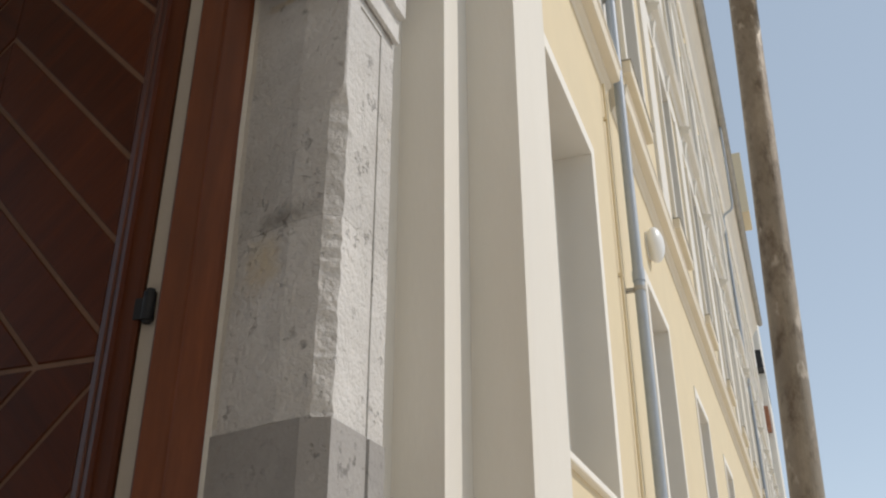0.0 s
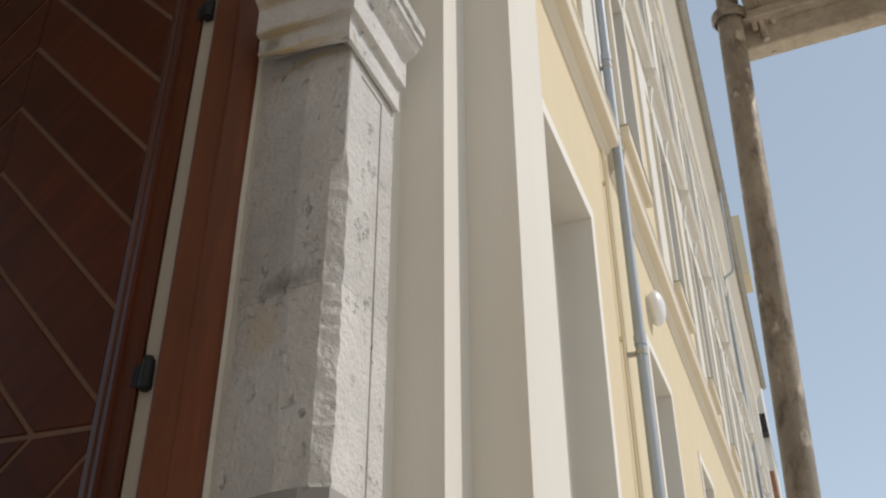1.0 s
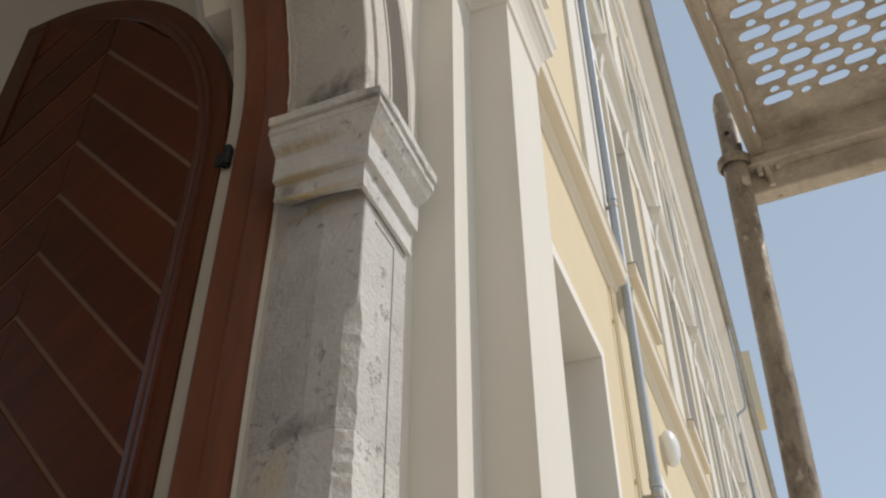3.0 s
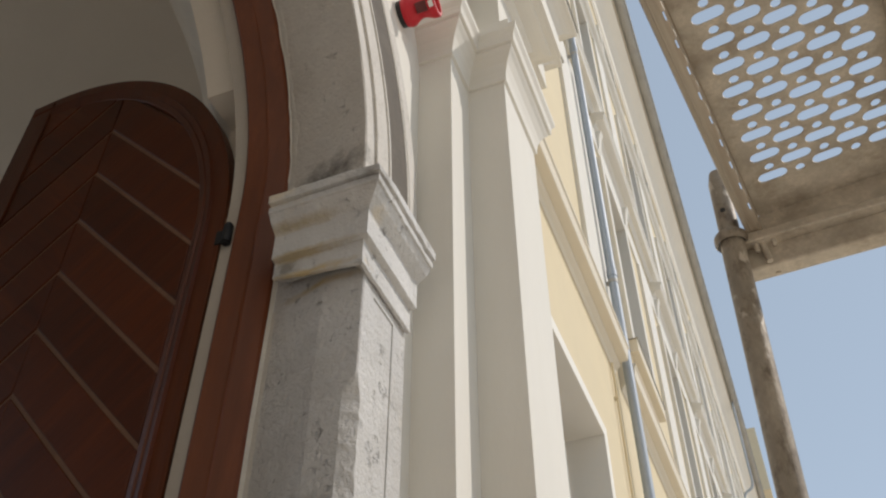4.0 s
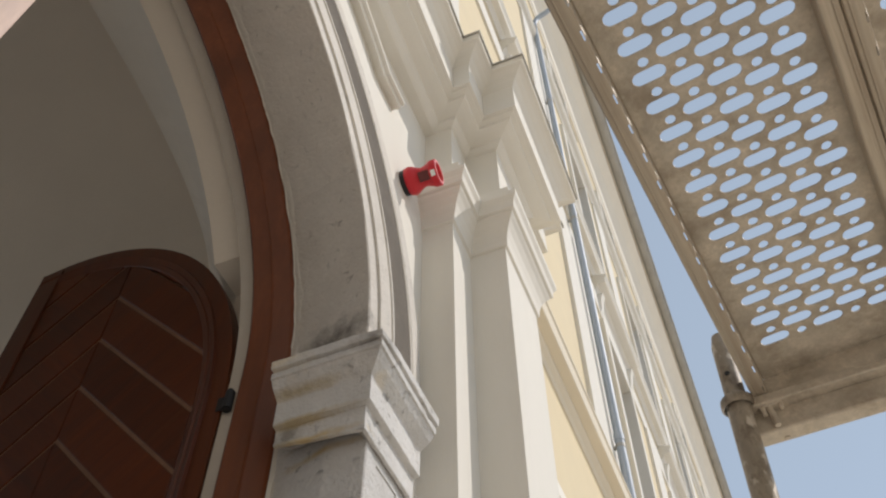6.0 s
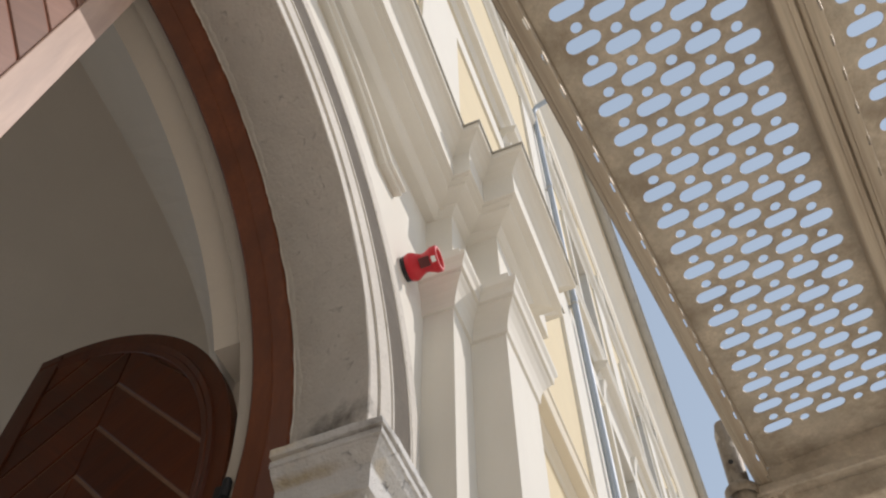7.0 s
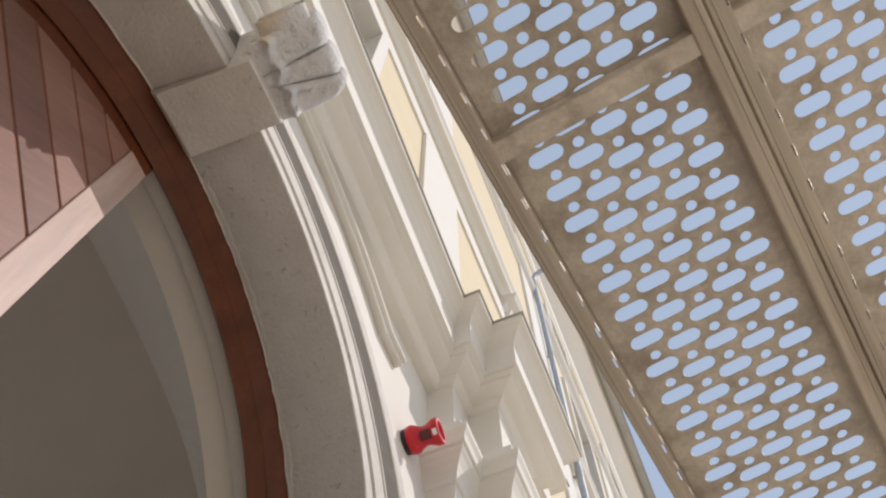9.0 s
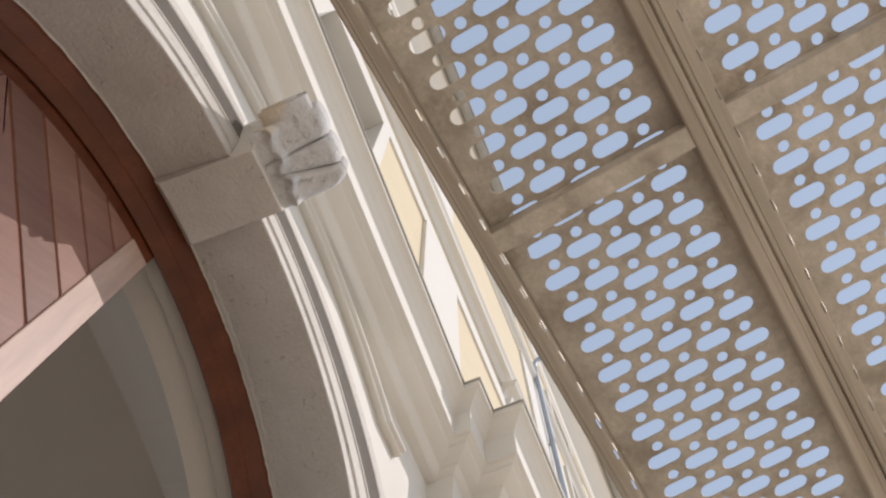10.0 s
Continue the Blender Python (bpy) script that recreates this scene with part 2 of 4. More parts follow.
def box(name, x0, x1, y0, y1, z0, z1, material, parent=None, label="", bevel=0.0):
    bm = bmesh.new()
    add_box(bm, x0, x1, y0, y1, z0, z1, bevel)
    return part(name, bm, material, parent, label)


def tube(bm, a, b, r, seg=20, cap=True):
    a, b = Vector(a), Vector(b)
    q = (b - a).to_track_quat("Z", "Y").to_matrix().to_4x4()
    bmesh.ops.create_cone(bm, cap_ends=cap, segments=seg, radius1=r, radius2=r, depth=(b - a).length,
                          matrix=Matrix.Translation((a + b) / 2) @ q)


def empty(name, loc=(0, 0, 0)):
    e = new(name)
    e.location = loc
    e.empty_display_size = 0.1
    return e


def sweep(name, plan, profile, material, parent=None, label="", caps=False):
    """A moulding: profile [(out, z)...] carried along a plan polyline, mitred at its corners. Out is to the right of the way along the plan."""
    n = len(plan)
    mit = []
    for i in range(n):
        ds = []
        if i > 0:
            ds.append((Vector(plan[i]) - Vector(plan[i - 1])).normalized())
        if i < n - 1:
            ds.append((Vector(plan[i + 1]) - Vector(plan[i])).normalized())
        ns = [Vector((d.y, -d.x)) for d in ds]
        if len(ns) == 1:
            mit.append(ns[0])
        else:
            s = ns[0] + ns[1]
            mit.append(s / max(0.2, s.dot(ns[0])))
    verts, faces = [], []
    k = len(profile)
    for p, m_ in zip(plan, mit):
        for o, z in profile:
            verts.append((p[0] + m_.x * o, p[1] + m_.y * o, z))
    for i in range(n - 1):
        for j in range(k - 1):
            faces.append((i * k + j, i * k + j + 1, (i + 1) * k + j + 1, (i + 1) * k + j))
    if caps:
        faces += [tuple(range(k)), tuple(range((n - 1) * k, n * k))]
    return obj(name, verts, faces, material, parent, label)


# ---- plan of the place (metres) ----
YC, ZS, RA = 0.44, 2.61, 1.12        # arch centre, springing height, intrados radius
XS = 0.045                           # stone face
XI = -0.27                           # inner end of the stone reveal
XW = 0.05                            # rendered wall face
XP = 0.032                           # wall face round the arch
XA = 0.035                           # face of the arch stones
PY0, PY1, PY2, PY3 = 1.938, 2.13, 2.52, 2.69     # back pilaster, main pilaster, far end of the back one
PX1, PX2 = 0.16, 0.31
EX1, EY0 = 0.159, 1.945               # set-back part of the entablature

# ---- ground ----
def make_ground():
    vs, fs = [], []
    cuts = [-3000, -300, -60, -20, -8, -4, 0, 4, 8, 20, 60, 300, 3000]
    for x in cuts:
        for y in cuts:
            vs.append((x, y, 0.0))
    k = len(cuts)
    for i in range(k - 1):
        for j in range(k - 1):
            fs.append((i * k + j, (i + 1) * k + j, (i + 1) * k + j + 1, i * k + j + 1))
    tagged(obj("ground", vs, fs, M_ASPHALT), "grey stone-paved street along the house fronts", "street", kind="structure")


make_ground()


def bounce_wall():
    """Plain wall added unseen behind the camera; closes the street and bounces sunlight back."""
    bm = bmesh.new()
    add_box(bm, -3.0, 16.0, -7.6, -7.0, 0.0, 15.0)
    tagged(part("wall_street_end", bm, M_CREAM), "plain cream rendered wall added unseen to bounce light, closing the street", "wall", kind="structure")

bounce_wall()
TOP = 16.8          # wall head under the eaves
YEND = 43.0         # far end of the house front
BAY = 3.05
WIN0 = 4.295        # middle of the first window


# ---- house wall with its openings ----
def wall_front(name, y0, y1, z0, z1, holes, xf, xb, material, parent=None):
    """A wall slab in the plane x, with rectangular openings (ya, yb, za, zb) cut through."""
    ys = sorted({y0, y1, *[h[0] for h in holes], *[h[1] for h in holes]})
    zs = sorted({z0, z1, *[h[2] for h in holes], *[h[3] for h in holes]})
    vs, fs, idx = [], [], {}

    def v(x, y, z):
        key = (x, y, z)
        if key not in idx:
            idx[key] = len(vs)
            vs.append(key)
        return idx[key]

    def hole(ya, za):
        return any(h[0] - 1e-6 <= ya < h[1] - 1e-6 and h[2] - 1e-6 <= za < h[3] - 1e-6 for h in holes)
    for i in range(len(ys) - 1):
        for j in range(len(zs) - 1):
            a, b, c, d = ys[i], ys[i + 1], zs[j], zs[j + 1]
            if hole(a, c):
                continue
            for x in (xf, xb):
                fs.append((v(x, a, c), v(x, b, c), v(x, b, d), v(x, a, d)))
            for (da, dc, e) in ((-1, 0, (a, c, a, d)), (1, 0, (b, c, b, d)), (0, -1, (a, c, b, c)), (0, 1, (a, d, b, d))):
                ni, nj = i + da, j + dc
                if ni < 0 or nj < 0 or ni >= len(ys) - 1 or nj >= len(zs) - 1 or hole(ys[ni], zs[nj]):
                    fs.append((v(xf, e[0], e[1]), v(xf, e[2], e[3]), v(xb, e[2], e[3]), v(xb, e[0], e[1])))
    return obj(name, vs, fs, material, parent)


GROUND_WIN = (-0.72, 0.39, 1.50, 3.54)
FIRST_WIN = (-0.62, 0.32, 5.62, 7.95)
SECOND_WIN = (-0.50, 0.50, 9.85, 12.4)
ATTIC_WIN = (-0.45, 0.45, 13.9, 15.1)
NB = 13
holes = []
for k in range(NB):
    yc = WIN0 + BAY * k
    for w in (GROUND_WIN, FIRST_WIN, SECOND_WIN, ATTIC_WIN):
        if k == 0 and w in (FIRST_WIN, SECOND_WIN):      # plain wall beside the doorway
            continue
        holes.append((yc + w[0], yc + w[1], w[2], w[3]))
wall_east = wall_front("wall_east", 2.31, YEND, 0.0, TOP, holes, XW, XW - 0.5, M_YELLOW)
tagged(wall_east, "smooth pale yellow rendered house front with rows of windows", "wall", kind="structure")


def portal_wall():
    """The wall round the arched doorway: rendered, with an arched opening behind the stone surround."""
    ya, yb, r, ZP = -3.2, 2.31, 1.42, 4.5
    n = 48
    arc = [(YC + r * math.cos(math.pi * i / n), ZS + r * math.sin(math.pi * i / n)) for i in range(n + 1)]
    vs, fs = [], []
    for x in (XP, XP - 0.45):
        base = len(vs)
        vs += [(x, YC + r, 0), (x, yb, 0), (x, yb, ZP), (x, YC + r, ZP), (x, ya, 0), (x, YC - r, 0), (x, YC - r, ZP), (x, ya, ZP)]
        fs += [(base, base + 1, base + 2, base + 3), (base + 4, base + 5, base + 6, base + 7)]
        s = len(vs)
        for y, z in arc:
            vs += [(x, y, z), (x, y, ZP)]
        for i in range(n):
            fs.append((s + 2 * i, s + 2 * i + 1, s + 2 * i + 3, s + 2 * i + 2))
    return obj("wall_portal", vs, fs, M_CREAM)


tagged(portal_wall(), "cream rendered wall round an arched stone doorway", "wall", kind="structure")


PW = [(YC + w[0], YC + w[1], w[2], w[3]) for w in (FIRST_WIN, SECOND_WIN, ATTIC_WIN)]
tagged(wall_front("wall_above_portal", -3.2, 2.31, 4.5, TOP, PW, XW, XW - 0.5, M_YELLOW), "smooth pale yellow rendered wall above the doorway", "wall", kind="structure")


# ---- stone doorway surround ----
portal = empty("stone_portal", (0, YC, 0))
tagged(portal, "weathered grey limestone doorway surround with moulded arch and imposts", "doorway")


def jamb(sign):
    """One jamb: reveal, chamfered arris and panelled face; far side has sign 1."""
    def Y(u):
        return YC + sign * u
    bw = 0.312                                     # width of the face
    zt = 2.484
    zg = 2.172                                     # top of the sunk panel line
    vs, fs = [], []
    # plan outline from the inner end of the reveal round the arris to the outer edge of the face
    zs_ = [1.105 + (1.5555 - 1.105) * i / 40 for i in range(41)] + [1.5565 + (zt - 1.5565) * i / 54 for i in range(55)]
    near_g = min(range(41, 96), key=lambda q: abs(zs_[q] - zg))
    for q, dz in ((-1, -0.0052), (0, -0.0045), (1, 0.0045), (2, 0.0052)):
        zs_[near_g + q] = zg + dz
    for i, z in enumerate(zs_):
        gd = 0.016 if z < zg + 0.005 else 0.0       # side groove stops at the panel's head
        hd = 0.014 if abs(z - zg) < 0.005 else 0.0  # the head groove
        on = 1 if z < 1.84 else max(0.0, 1 - (z - 1.84) / 0.06)
        rough = 0.005 * noise.noise(Vector((0, 0, z * 16))) + 0.004 * noise.noise(Vector((0, 2, z * 47)))
        w = 0.006 * noise.noise(Vector((3, 1, z * 5)))
        outline = [(XI, RA + 0.097), (XI + 0.1, RA + 0.067 + w), (XS - 0.12, RA + 0.036 + w * 0.5), (XS - 0.036, RA + 0.030), (XS - 0.034 + 0.029 * (1 - on), RA + 0.030 + (0.0015 + rough * 0.4) * on), (XS - 0.017 + 0.014 * (1 - on), RA + 0.030 + (0.0125 + rough * 1.3) * on), (XS + rough * 0.3 * on, RA + 0.034 + 0.021 * on + rough * on), (XS, RA + 0.0905), (XS - hd, RA + 0.091),
                   (XS - hd, RA + 0.208), (XS - gd, RA + 0.2085 + w * 0.3), (XS - gd, RA + 0.2195 + w * 0.5), (XS - 0.002, RA + 0.2215 + w * 0.5), (XS - 0.002, RA + bw - 0.012 + w * 0.6), (XS - 0.10, RA + bw)]
        for x, u in outline:
            vs.append((x, Y(u), z))
    k = len(outline)
    for lo_, hi_ in ((0, 40), (41, 95)):
        v2 = vs[lo_ * k:(hi_ + 1) * k]
        fs = []
        for i in range(hi_ - lo_):
            for j in range(k - 1):
                fs.append((i * k + j, i * k + j + 1, (i + 1) * k + j + 1, (i + 1) * k + j))
        fs += [tuple(range(k)), tuple(range((hi_ - lo_) * k, (hi_ - lo_ + 1) * k))]
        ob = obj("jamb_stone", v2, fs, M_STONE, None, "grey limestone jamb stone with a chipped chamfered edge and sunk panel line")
        ob.parent = portal
    # plinth block, sharper and darker
    bm = bmesh.new()
    out = [(XI, RA + 0.092), (XS - 0.055, RA + 0.024), (XS + 0.004, RA + 0.044), (XS + 0.004, RA + 0.205), (XS - 0.008, RA + 0.209), (XS - 0.008, RA + 0.217), (XS + 0.004, RA + 0.222), (XS + 0.004, RA + bw - 0.01), (XS - 0.1, RA + bw)]
    lo = [bm.verts.new((x, Y(u), 0.0)) for x, u in out]
    hi = [bm.verts.new((x, Y(u), 1.1045)) for x, u in out]
    for j in range(len(out) - 1):
        bm.faces.new((lo[j], lo[j + 1], hi[j + 1], hi[j]))
    bm.faces.new(hi)
    p = part("plinth_block", bm, M_PLINTH, None, "darker dressed limestone plinth block")
    p.parent = portal


portal_inv = Matrix.Translation((0, -YC, 0))


def adopt(ob, parent):
    """Hang ob under parent without moving it."""
    ob.parent = parent
    ob.matrix_parent_inverse = Matrix.Translation(parent.location).inverted()
    return ob


def stone_sweep(name, plan, prof, label=""):
    """A stone moulding in short lengths, its edges worn and chipped."""
    fine = []
    for a, b in zip(plan[:-1], plan[1:]):
        n = max(2, int((Vector(b) - Vector(a)).length / 0.008))
        fine += [(a[0] + (b[0] - a[0]) * i / n, a[1] + (b[1] - a[1]) * i / n) for i in range(n)]
    ob = sweep(name, fine + [plan[-1]], prof, M_STONE, None, label, caps=True)
    for v in ob.data.vertices:
        p = v.co.copy()
        chip = max(0.0, noise.noise(p * 21.0) - 0.34) * 0.018
        corner = max(0.0, 1 - (p - Vector((0.13, YC + RA - 0.08, 2.475))).length / 0.032) # broken-off near corner
        v.co.x -= 0.018 * corner
        v.co.y += 0.014 * corner
        v.co.x += 0.0012 * noise.noise(p * 30.0) - chip * 0.6
        v.co.y += 0.0012 * noise.noise(p * 30.0 + Vector((4, 9, 2))) + chip * 0.5
        v.co.z += 0.0014 * noise.noise(p * 26.0 + Vector((1, 5, 8)))
    return adopt(ob, portal)


for sgn in (1, -1):
    jamb(sgn)
for ch in portal.children:
    ch.matrix_parent_inverse = portal_inv

def smear(sign, z0, z1, a1):
    """Ragged lime mortar smeared over the stone beside the door frame, up the reveal and on along the soffit."""
    pts = [("s", z0 + (z1 - z0) * i / 110) for i in range(111)] if z1 > z0 else []
    if a1:
        pts += [("a", a1 * i / 130) for i in range(131)]
    vs, fs = [], []
    for kind, v in pts:
        h = v if kind == "s" else ZS + v * RA
        ragged = noise.noise(Vector((1.0, sign, h * 5.0))) * 0.6 + noise.noise(Vector((4.0, sign, h * 17.0))) * 0.4 + noise.noise(Vector((2.0, sign, h * 48.0))) * 0.35 + noise.noise(Vector((7.0, sign, h * 110.0))) * 0.2
        w = (0.040 + 0.026 * ragged) if kind == "s" else (0.024 + 0.022 * ragged)
        if kind == "s":
            w += 0.055 * math.exp(-((h - 1.46) / 0.075) ** 2)          # a wider patch low down
            w *= 1 if h < 2.1 else max(0.35, 1 - (h - 2.1) * 4)
        w = max(0.006, w)
        for q, lift in ((0.0, 0.0035), (0.5, 0.0035), (0.85, 0.0022), (1.0, 0.0003)):
            x = XI + 0.003 + w * q
            if kind == "s":
                vs.append((x, YC + sign * (RA + 0.097 - 0.19 * w * q - lift), v))
            else:
                r = RA + 0.090 - 0.30 * w * q - lift
                vs.append((x, YC + sign * r * math.cos(v), ZS + r * math.sin(v)))
    for i in range(len(pts) - 1):
        for q in range(3):
            fs.append((i * 4 + q, i * 4 + q + 1, (i + 1) * 4 + q + 1, (i + 1) * 4 + q))
    adopt(obj("mortar_smear", vs, fs, M_MORTAR, None, "ragged pale lime mortar smeared along the stone edge"), portal)


smear(1, 1.12, 2.215, 0)
smear(1, 0, 0, 1.46)

# imposts: a moulded block carried round the reveal and the face
IMP = [(-0.060, 2.275), (0.006, 2.2035), (0.0155, 2.205), (0.0165, 2.212), (0.014, 2.220), (0.014, 2.284), (0.0325, 2.2865), (0.033, 2.289), (0.033, 2.374), (0.037, 2.379), (0.047, 2.386), (0.062, 2.399), (0.071, 2.412), (0.074, 2.420), (0.081, 2.422), (0.0815, 2.441), (0.075, 2.444), (0.075, 2.450), (0.089, 2.452), (0.090, 2.479), (0.085, 2.486), (0.05, 2.489), (-0.03, 2.490)]


def impost(sign):
    plan = [(-0.205, YC + sign * (RA + 0.004)), (XS, YC + sign * (RA - 0.002)), (XS, YC + sign * (RA + 0.296))]
    if sign < 0:
        plan = plan[::-1]
    # the moulding stands out towards the opening and the street
    ob = stone_sweep("impost", plan, IMP, "moulded limestone impost block with chipped edges")
    for v in ob.data.vertices:                      # the lowest band runs up a little towards the door
        if v.co.z < 2.30 and v.co.x < XS:
            v.co.z += 0.032 * min(1.0, (XS - v.co.x) / 0.24) * min(1.0, (2.30 - v.co.z) / 0.09)


impost(1)
impost(-1)


KEY_A = math.pi / 2 + 0.098          # the keystone sits a little towards the near jamb


def arch_ring():
    """Voussoir ring: soffit and moulded archivolt face, in separate stones."""
    prof = [(XI, RA + 0.09), (XI + 0.1, RA + 0.06), (XA - 0.004, RA + 0.002), (XA, RA + 0.005), (XA, RA + 0.0609), (XA + 0.009, RA + 0.0619), (XA + 0.009, RA + 0.1418), (XA + 0.014, RA + 0.1433), (XA + 0.014, RA + 0.1533),
            (XA + 0.006, RA + 0.1554), (XA + 0.006, RA + 0.2751), (XA + 0.0155, RA + 0.2770), (XA + 0.0155, RA + 0.2856), (XA + 0.004, RA + 0.2877), (XA + 0.004, RA + 0.2971), (XA + 0.013, RA + 0.2992), (XA + 0.013, RA + 0.3539), (XA - 0.03, RA + 0.3581)]
    z0 = (2.487 - ZS) / RA
    a0, a1 = z0, math.pi - z0
    half = 0.107                                  # half the keystone's angle
    cuts = [a0, a0 + 0.68, KEY_A - half, KEY_A + half, a1 - 0.68, a1]
    for i in range(5):
        if i == 2:
            continue
        s, e = cuts[i] + (0.0016 if i == 3 else 0.0003), cuts[i + 1] - (0.0016 if i == 1 else 0.0003)
        n = 26
        vs, fs = [], []
        for j in range(n + 1):
            a = s + (e - s) * j / n
            for q, (x, r) in enumerate(prof):
                w = 0.003 * noise.noise(Vector((a * 9, q, 0.5))) if q < 4 else 0.0012 * noise.noise(Vector((a * 30, q, 2)))
                if 0 <= a <= math.pi:
                    vs.append((x, YC + (r + w) * math.cos(a), ZS + (r + w) * math.sin(a)))
                else:
                    d = -a if a < 0 else a - math.pi
                    vs.append((x, YC + (r + w) * (1 if a < 0 else -1), ZS - d * RA))
        k = len(prof)
        for j in range(n):
            for q in range(k - 1):
                fs.append((j * k + q, j * k + q + 1, (j + 1) * k + q + 1, (j + 1) * k + q))
        fs += [tuple(range(k)), tuple(range(n * k, n * k + k))]
        adopt(obj("voussoir", vs, fs, M_ARCH, None, "curved limestone arch stone with fillet mouldings"), portal)
    # grey-painted hollow of the archivolt
    for s, e in ((cuts[0], cuts[2]), (cuts[3], cuts[5])):
        n = 60
        vs, fs = [], []
        for j in range(n + 1):
            a = s + (e - s) * j / n
            for x, r in ((XA, RA + 0.1540), (XA + 0.0138, RA + 0.1545), (XA + 0.0122, RA + 0.21), (XA + 0.0128, RA + 0.2755), (XA, RA + 0.2762)):
                if 0 <= a <= math.pi:
                    vs.append((x, YC + r * math.cos(a), ZS + r * math.sin(a)))
                else:
                    d = -a if a < 0 else a - math.pi
                    vs.append((x, YC + r * (1 if a < 0 else -1), ZS - d * RA))
        fs = [(j * 5 + q, j * 5 + q + 1, j * 5 + q + 6, j * 5 + q + 5) for j in range(n) for q in range(4)]
        adopt(obj("painted_hollow", vs, fs, M_GREYBAND, None, "grey painted hollow band of the arch moulding"), portal)
    return half


KEY_HALF = arch_ring()


def keystone():
    """Keystone: a plain block across the soffit and a fluted scroll front."""
    a0, a1 = KEY_A - KEY_HALF, KEY_A + KEY_HALF
    vs, fs = [], []
    secs = [(XI, RA + 0.075, RA + 0.3), (XI + 0.012, RA + 0.045, RA + 0.3), (XI + 0.03, RA + 0.022, RA + 0.3), (XS + 0.072, RA - 0.034, RA + 0.3), (XS + 0.076, RA - 0.030, RA + 0.3)]
    n = 8
    for x, r0, r1 in secs:
        for j in range(n + 1):
            a = a0 + (a1 - a0) * j / n
            vs.append((x, YC + r0 * math.cos(a), ZS + r0 * math.sin(a)))
        for j in range(n, -1, -1):
            a = a0 + (a1 - a0) * j / n
            vs.append((x, YC + r1 * math.cos(a), ZS + r1 * math.sin(a)))
    k = 2 * (n + 1)
    for i in range(len(secs) - 1):
        for j in range(k):
            j2 = (j + 1) % k
            fs.append((i * k + j, i * k + j2, (i + 1) * k + j2, (i + 1) * k + j))
    fs += [tuple(range(k)), tuple(range((len(secs) - 1) * k, len(secs) * k))]
    adopt(obj("keystone", vs, fs, M_ARCH, None, "grey limestone keystone block"), portal)
    # carved front: three hollow lobes that lean far out over a ragged curled lip, a volute on the side
    nu, nv = 72, 40
    inner, outer = (0.176, 0.292, 0.330, 0.452), (0.166, 0.280, 0.388, 0.462)
    vs, fs = [], []
    for i in range(nv + 1):
        v_ = i / nv
        for j in range(nu + 1):
            lobe = min(2.9999, 3 * j / nu)
            q, ph = int(lobe), lobe - int(lobe)
            ya = inner[q] + (outer[q] - inner[q]) * v_
            yb = inner[q + 1] + (outer[q + 1] - inner[q + 1]) * v_
            y = ya + (yb - ya) * ph
            ridge = math.sin(math.pi * min(1.0, ph + 1e-4)) ** 0.5          # rounded lobe, sharp valley
            tip = 0.345 + 0.018 * ridge - 0.05 * max(0.0, (lobe - 2.3) / 0.7) ** 2
            x = 0.116 + (tip - 0.116) * v_
            z = 3.745 + 0.105 * v_ ** 1.4 - 0.045 * ridge * (0.25 + 0.75 * v_) + 0.022 * math.sin(math.pi * ph) ** 4 * v_ * (1 - v_) * 4 * 0.6
            wob = 0.6 + 0.6 * noise.noise(Vector((y * 30.0, 0.3, 3.1))) + 0.45 * math.sin(y * 72)
            curl = math.exp(-((v_ - 0.20 - 0.07 * wob) / 0.065) ** 2)
            z -= 0.052 * curl * max(0.4, wob)
            x += 0.012 * curl * wob
            if v_ > 0.9:
                z += 0.03 * ((v_ - 0.9) / 0.1) ** 2                         # rounded outer end
            n_ = noise.noise(Vector((x * 30, y * 30, 1.5)))
            vs.append((x, y + 0.002 * n_, z + 0.004 * n_))
    k = nu + 1
    for i in range(nv):
        for j in range(nu):
            fs.append((i * k + j, i * k + j + 1, (i + 1) * k + j + 1, (i + 1) * k + j))
    # back edges to the wall on all four sides
    rim = [j for j in range(k)] + [i * k + nu for i in range(1, nv + 1)] + [nv * k + j for j in range(nu - 1, -1, -1)] + [i * k for i in range(nv - 1, 0, -1)]
    b = len(vs)
    vs += [(vs[q][0] - 0.012 if q >= nv * k else 0.112, vs[q][1], 4.0 if q >= nv * k else max(3.70, vs[q][2] + 0.10)) for q in rim]
    for q in range(len(rim)):
        r_ = (q + 1) % len(rim)
        fs.append((rim[q], rim[r_], b + r_, b + q))
    fs.append(tuple(range(b, b + len(rim))))
    adopt(obj("scroll_front", vs, fs, M_STONE, None, "chipped carved leaf scroll on the keystone front"), portal)
    # volute: a flat disc with a raised spiral on the side of the scroll
    bm = bmesh.new()
    cx_, cz_, yv = 0.245, 3.835, 0.124
    tube(bm, (cx_, yv + 0.075, cz_), (cx_, yv, cz_), 0.094, 32)
    prev = None
    for i in range(54):
        a = i / 53 * 4.6 * math.pi
        r = 0.089 - 0.076 * i / 53
        c = Vector((cx_ + r * math.cos(a), yv - 0.002, cz_ + r * math.sin(a)))
        d = Vector((math.cos(a), 0, math.sin(a)))
        ring = [bm.verts.new(c + d * (0.006 * p) + Vector((0, -0.007 * h_, 0))) for p, h_ in ((-1, 0), (-0.5, 1), (0.5, 1), (1, 0))]
        if prev:
            for q in range(3):
                bm.faces.new((prev[q], prev[q + 1], ring[q + 1], ring[q]))
        prev = ring
    for v in bm.verts:
        v.co.z = cz_ + (v.co.z - cz_) * 0.62
    adopt(part("volute", bm, M_STONE, None, "carved spiral volute on the side of the keystone scroll"), portal)


keystone()

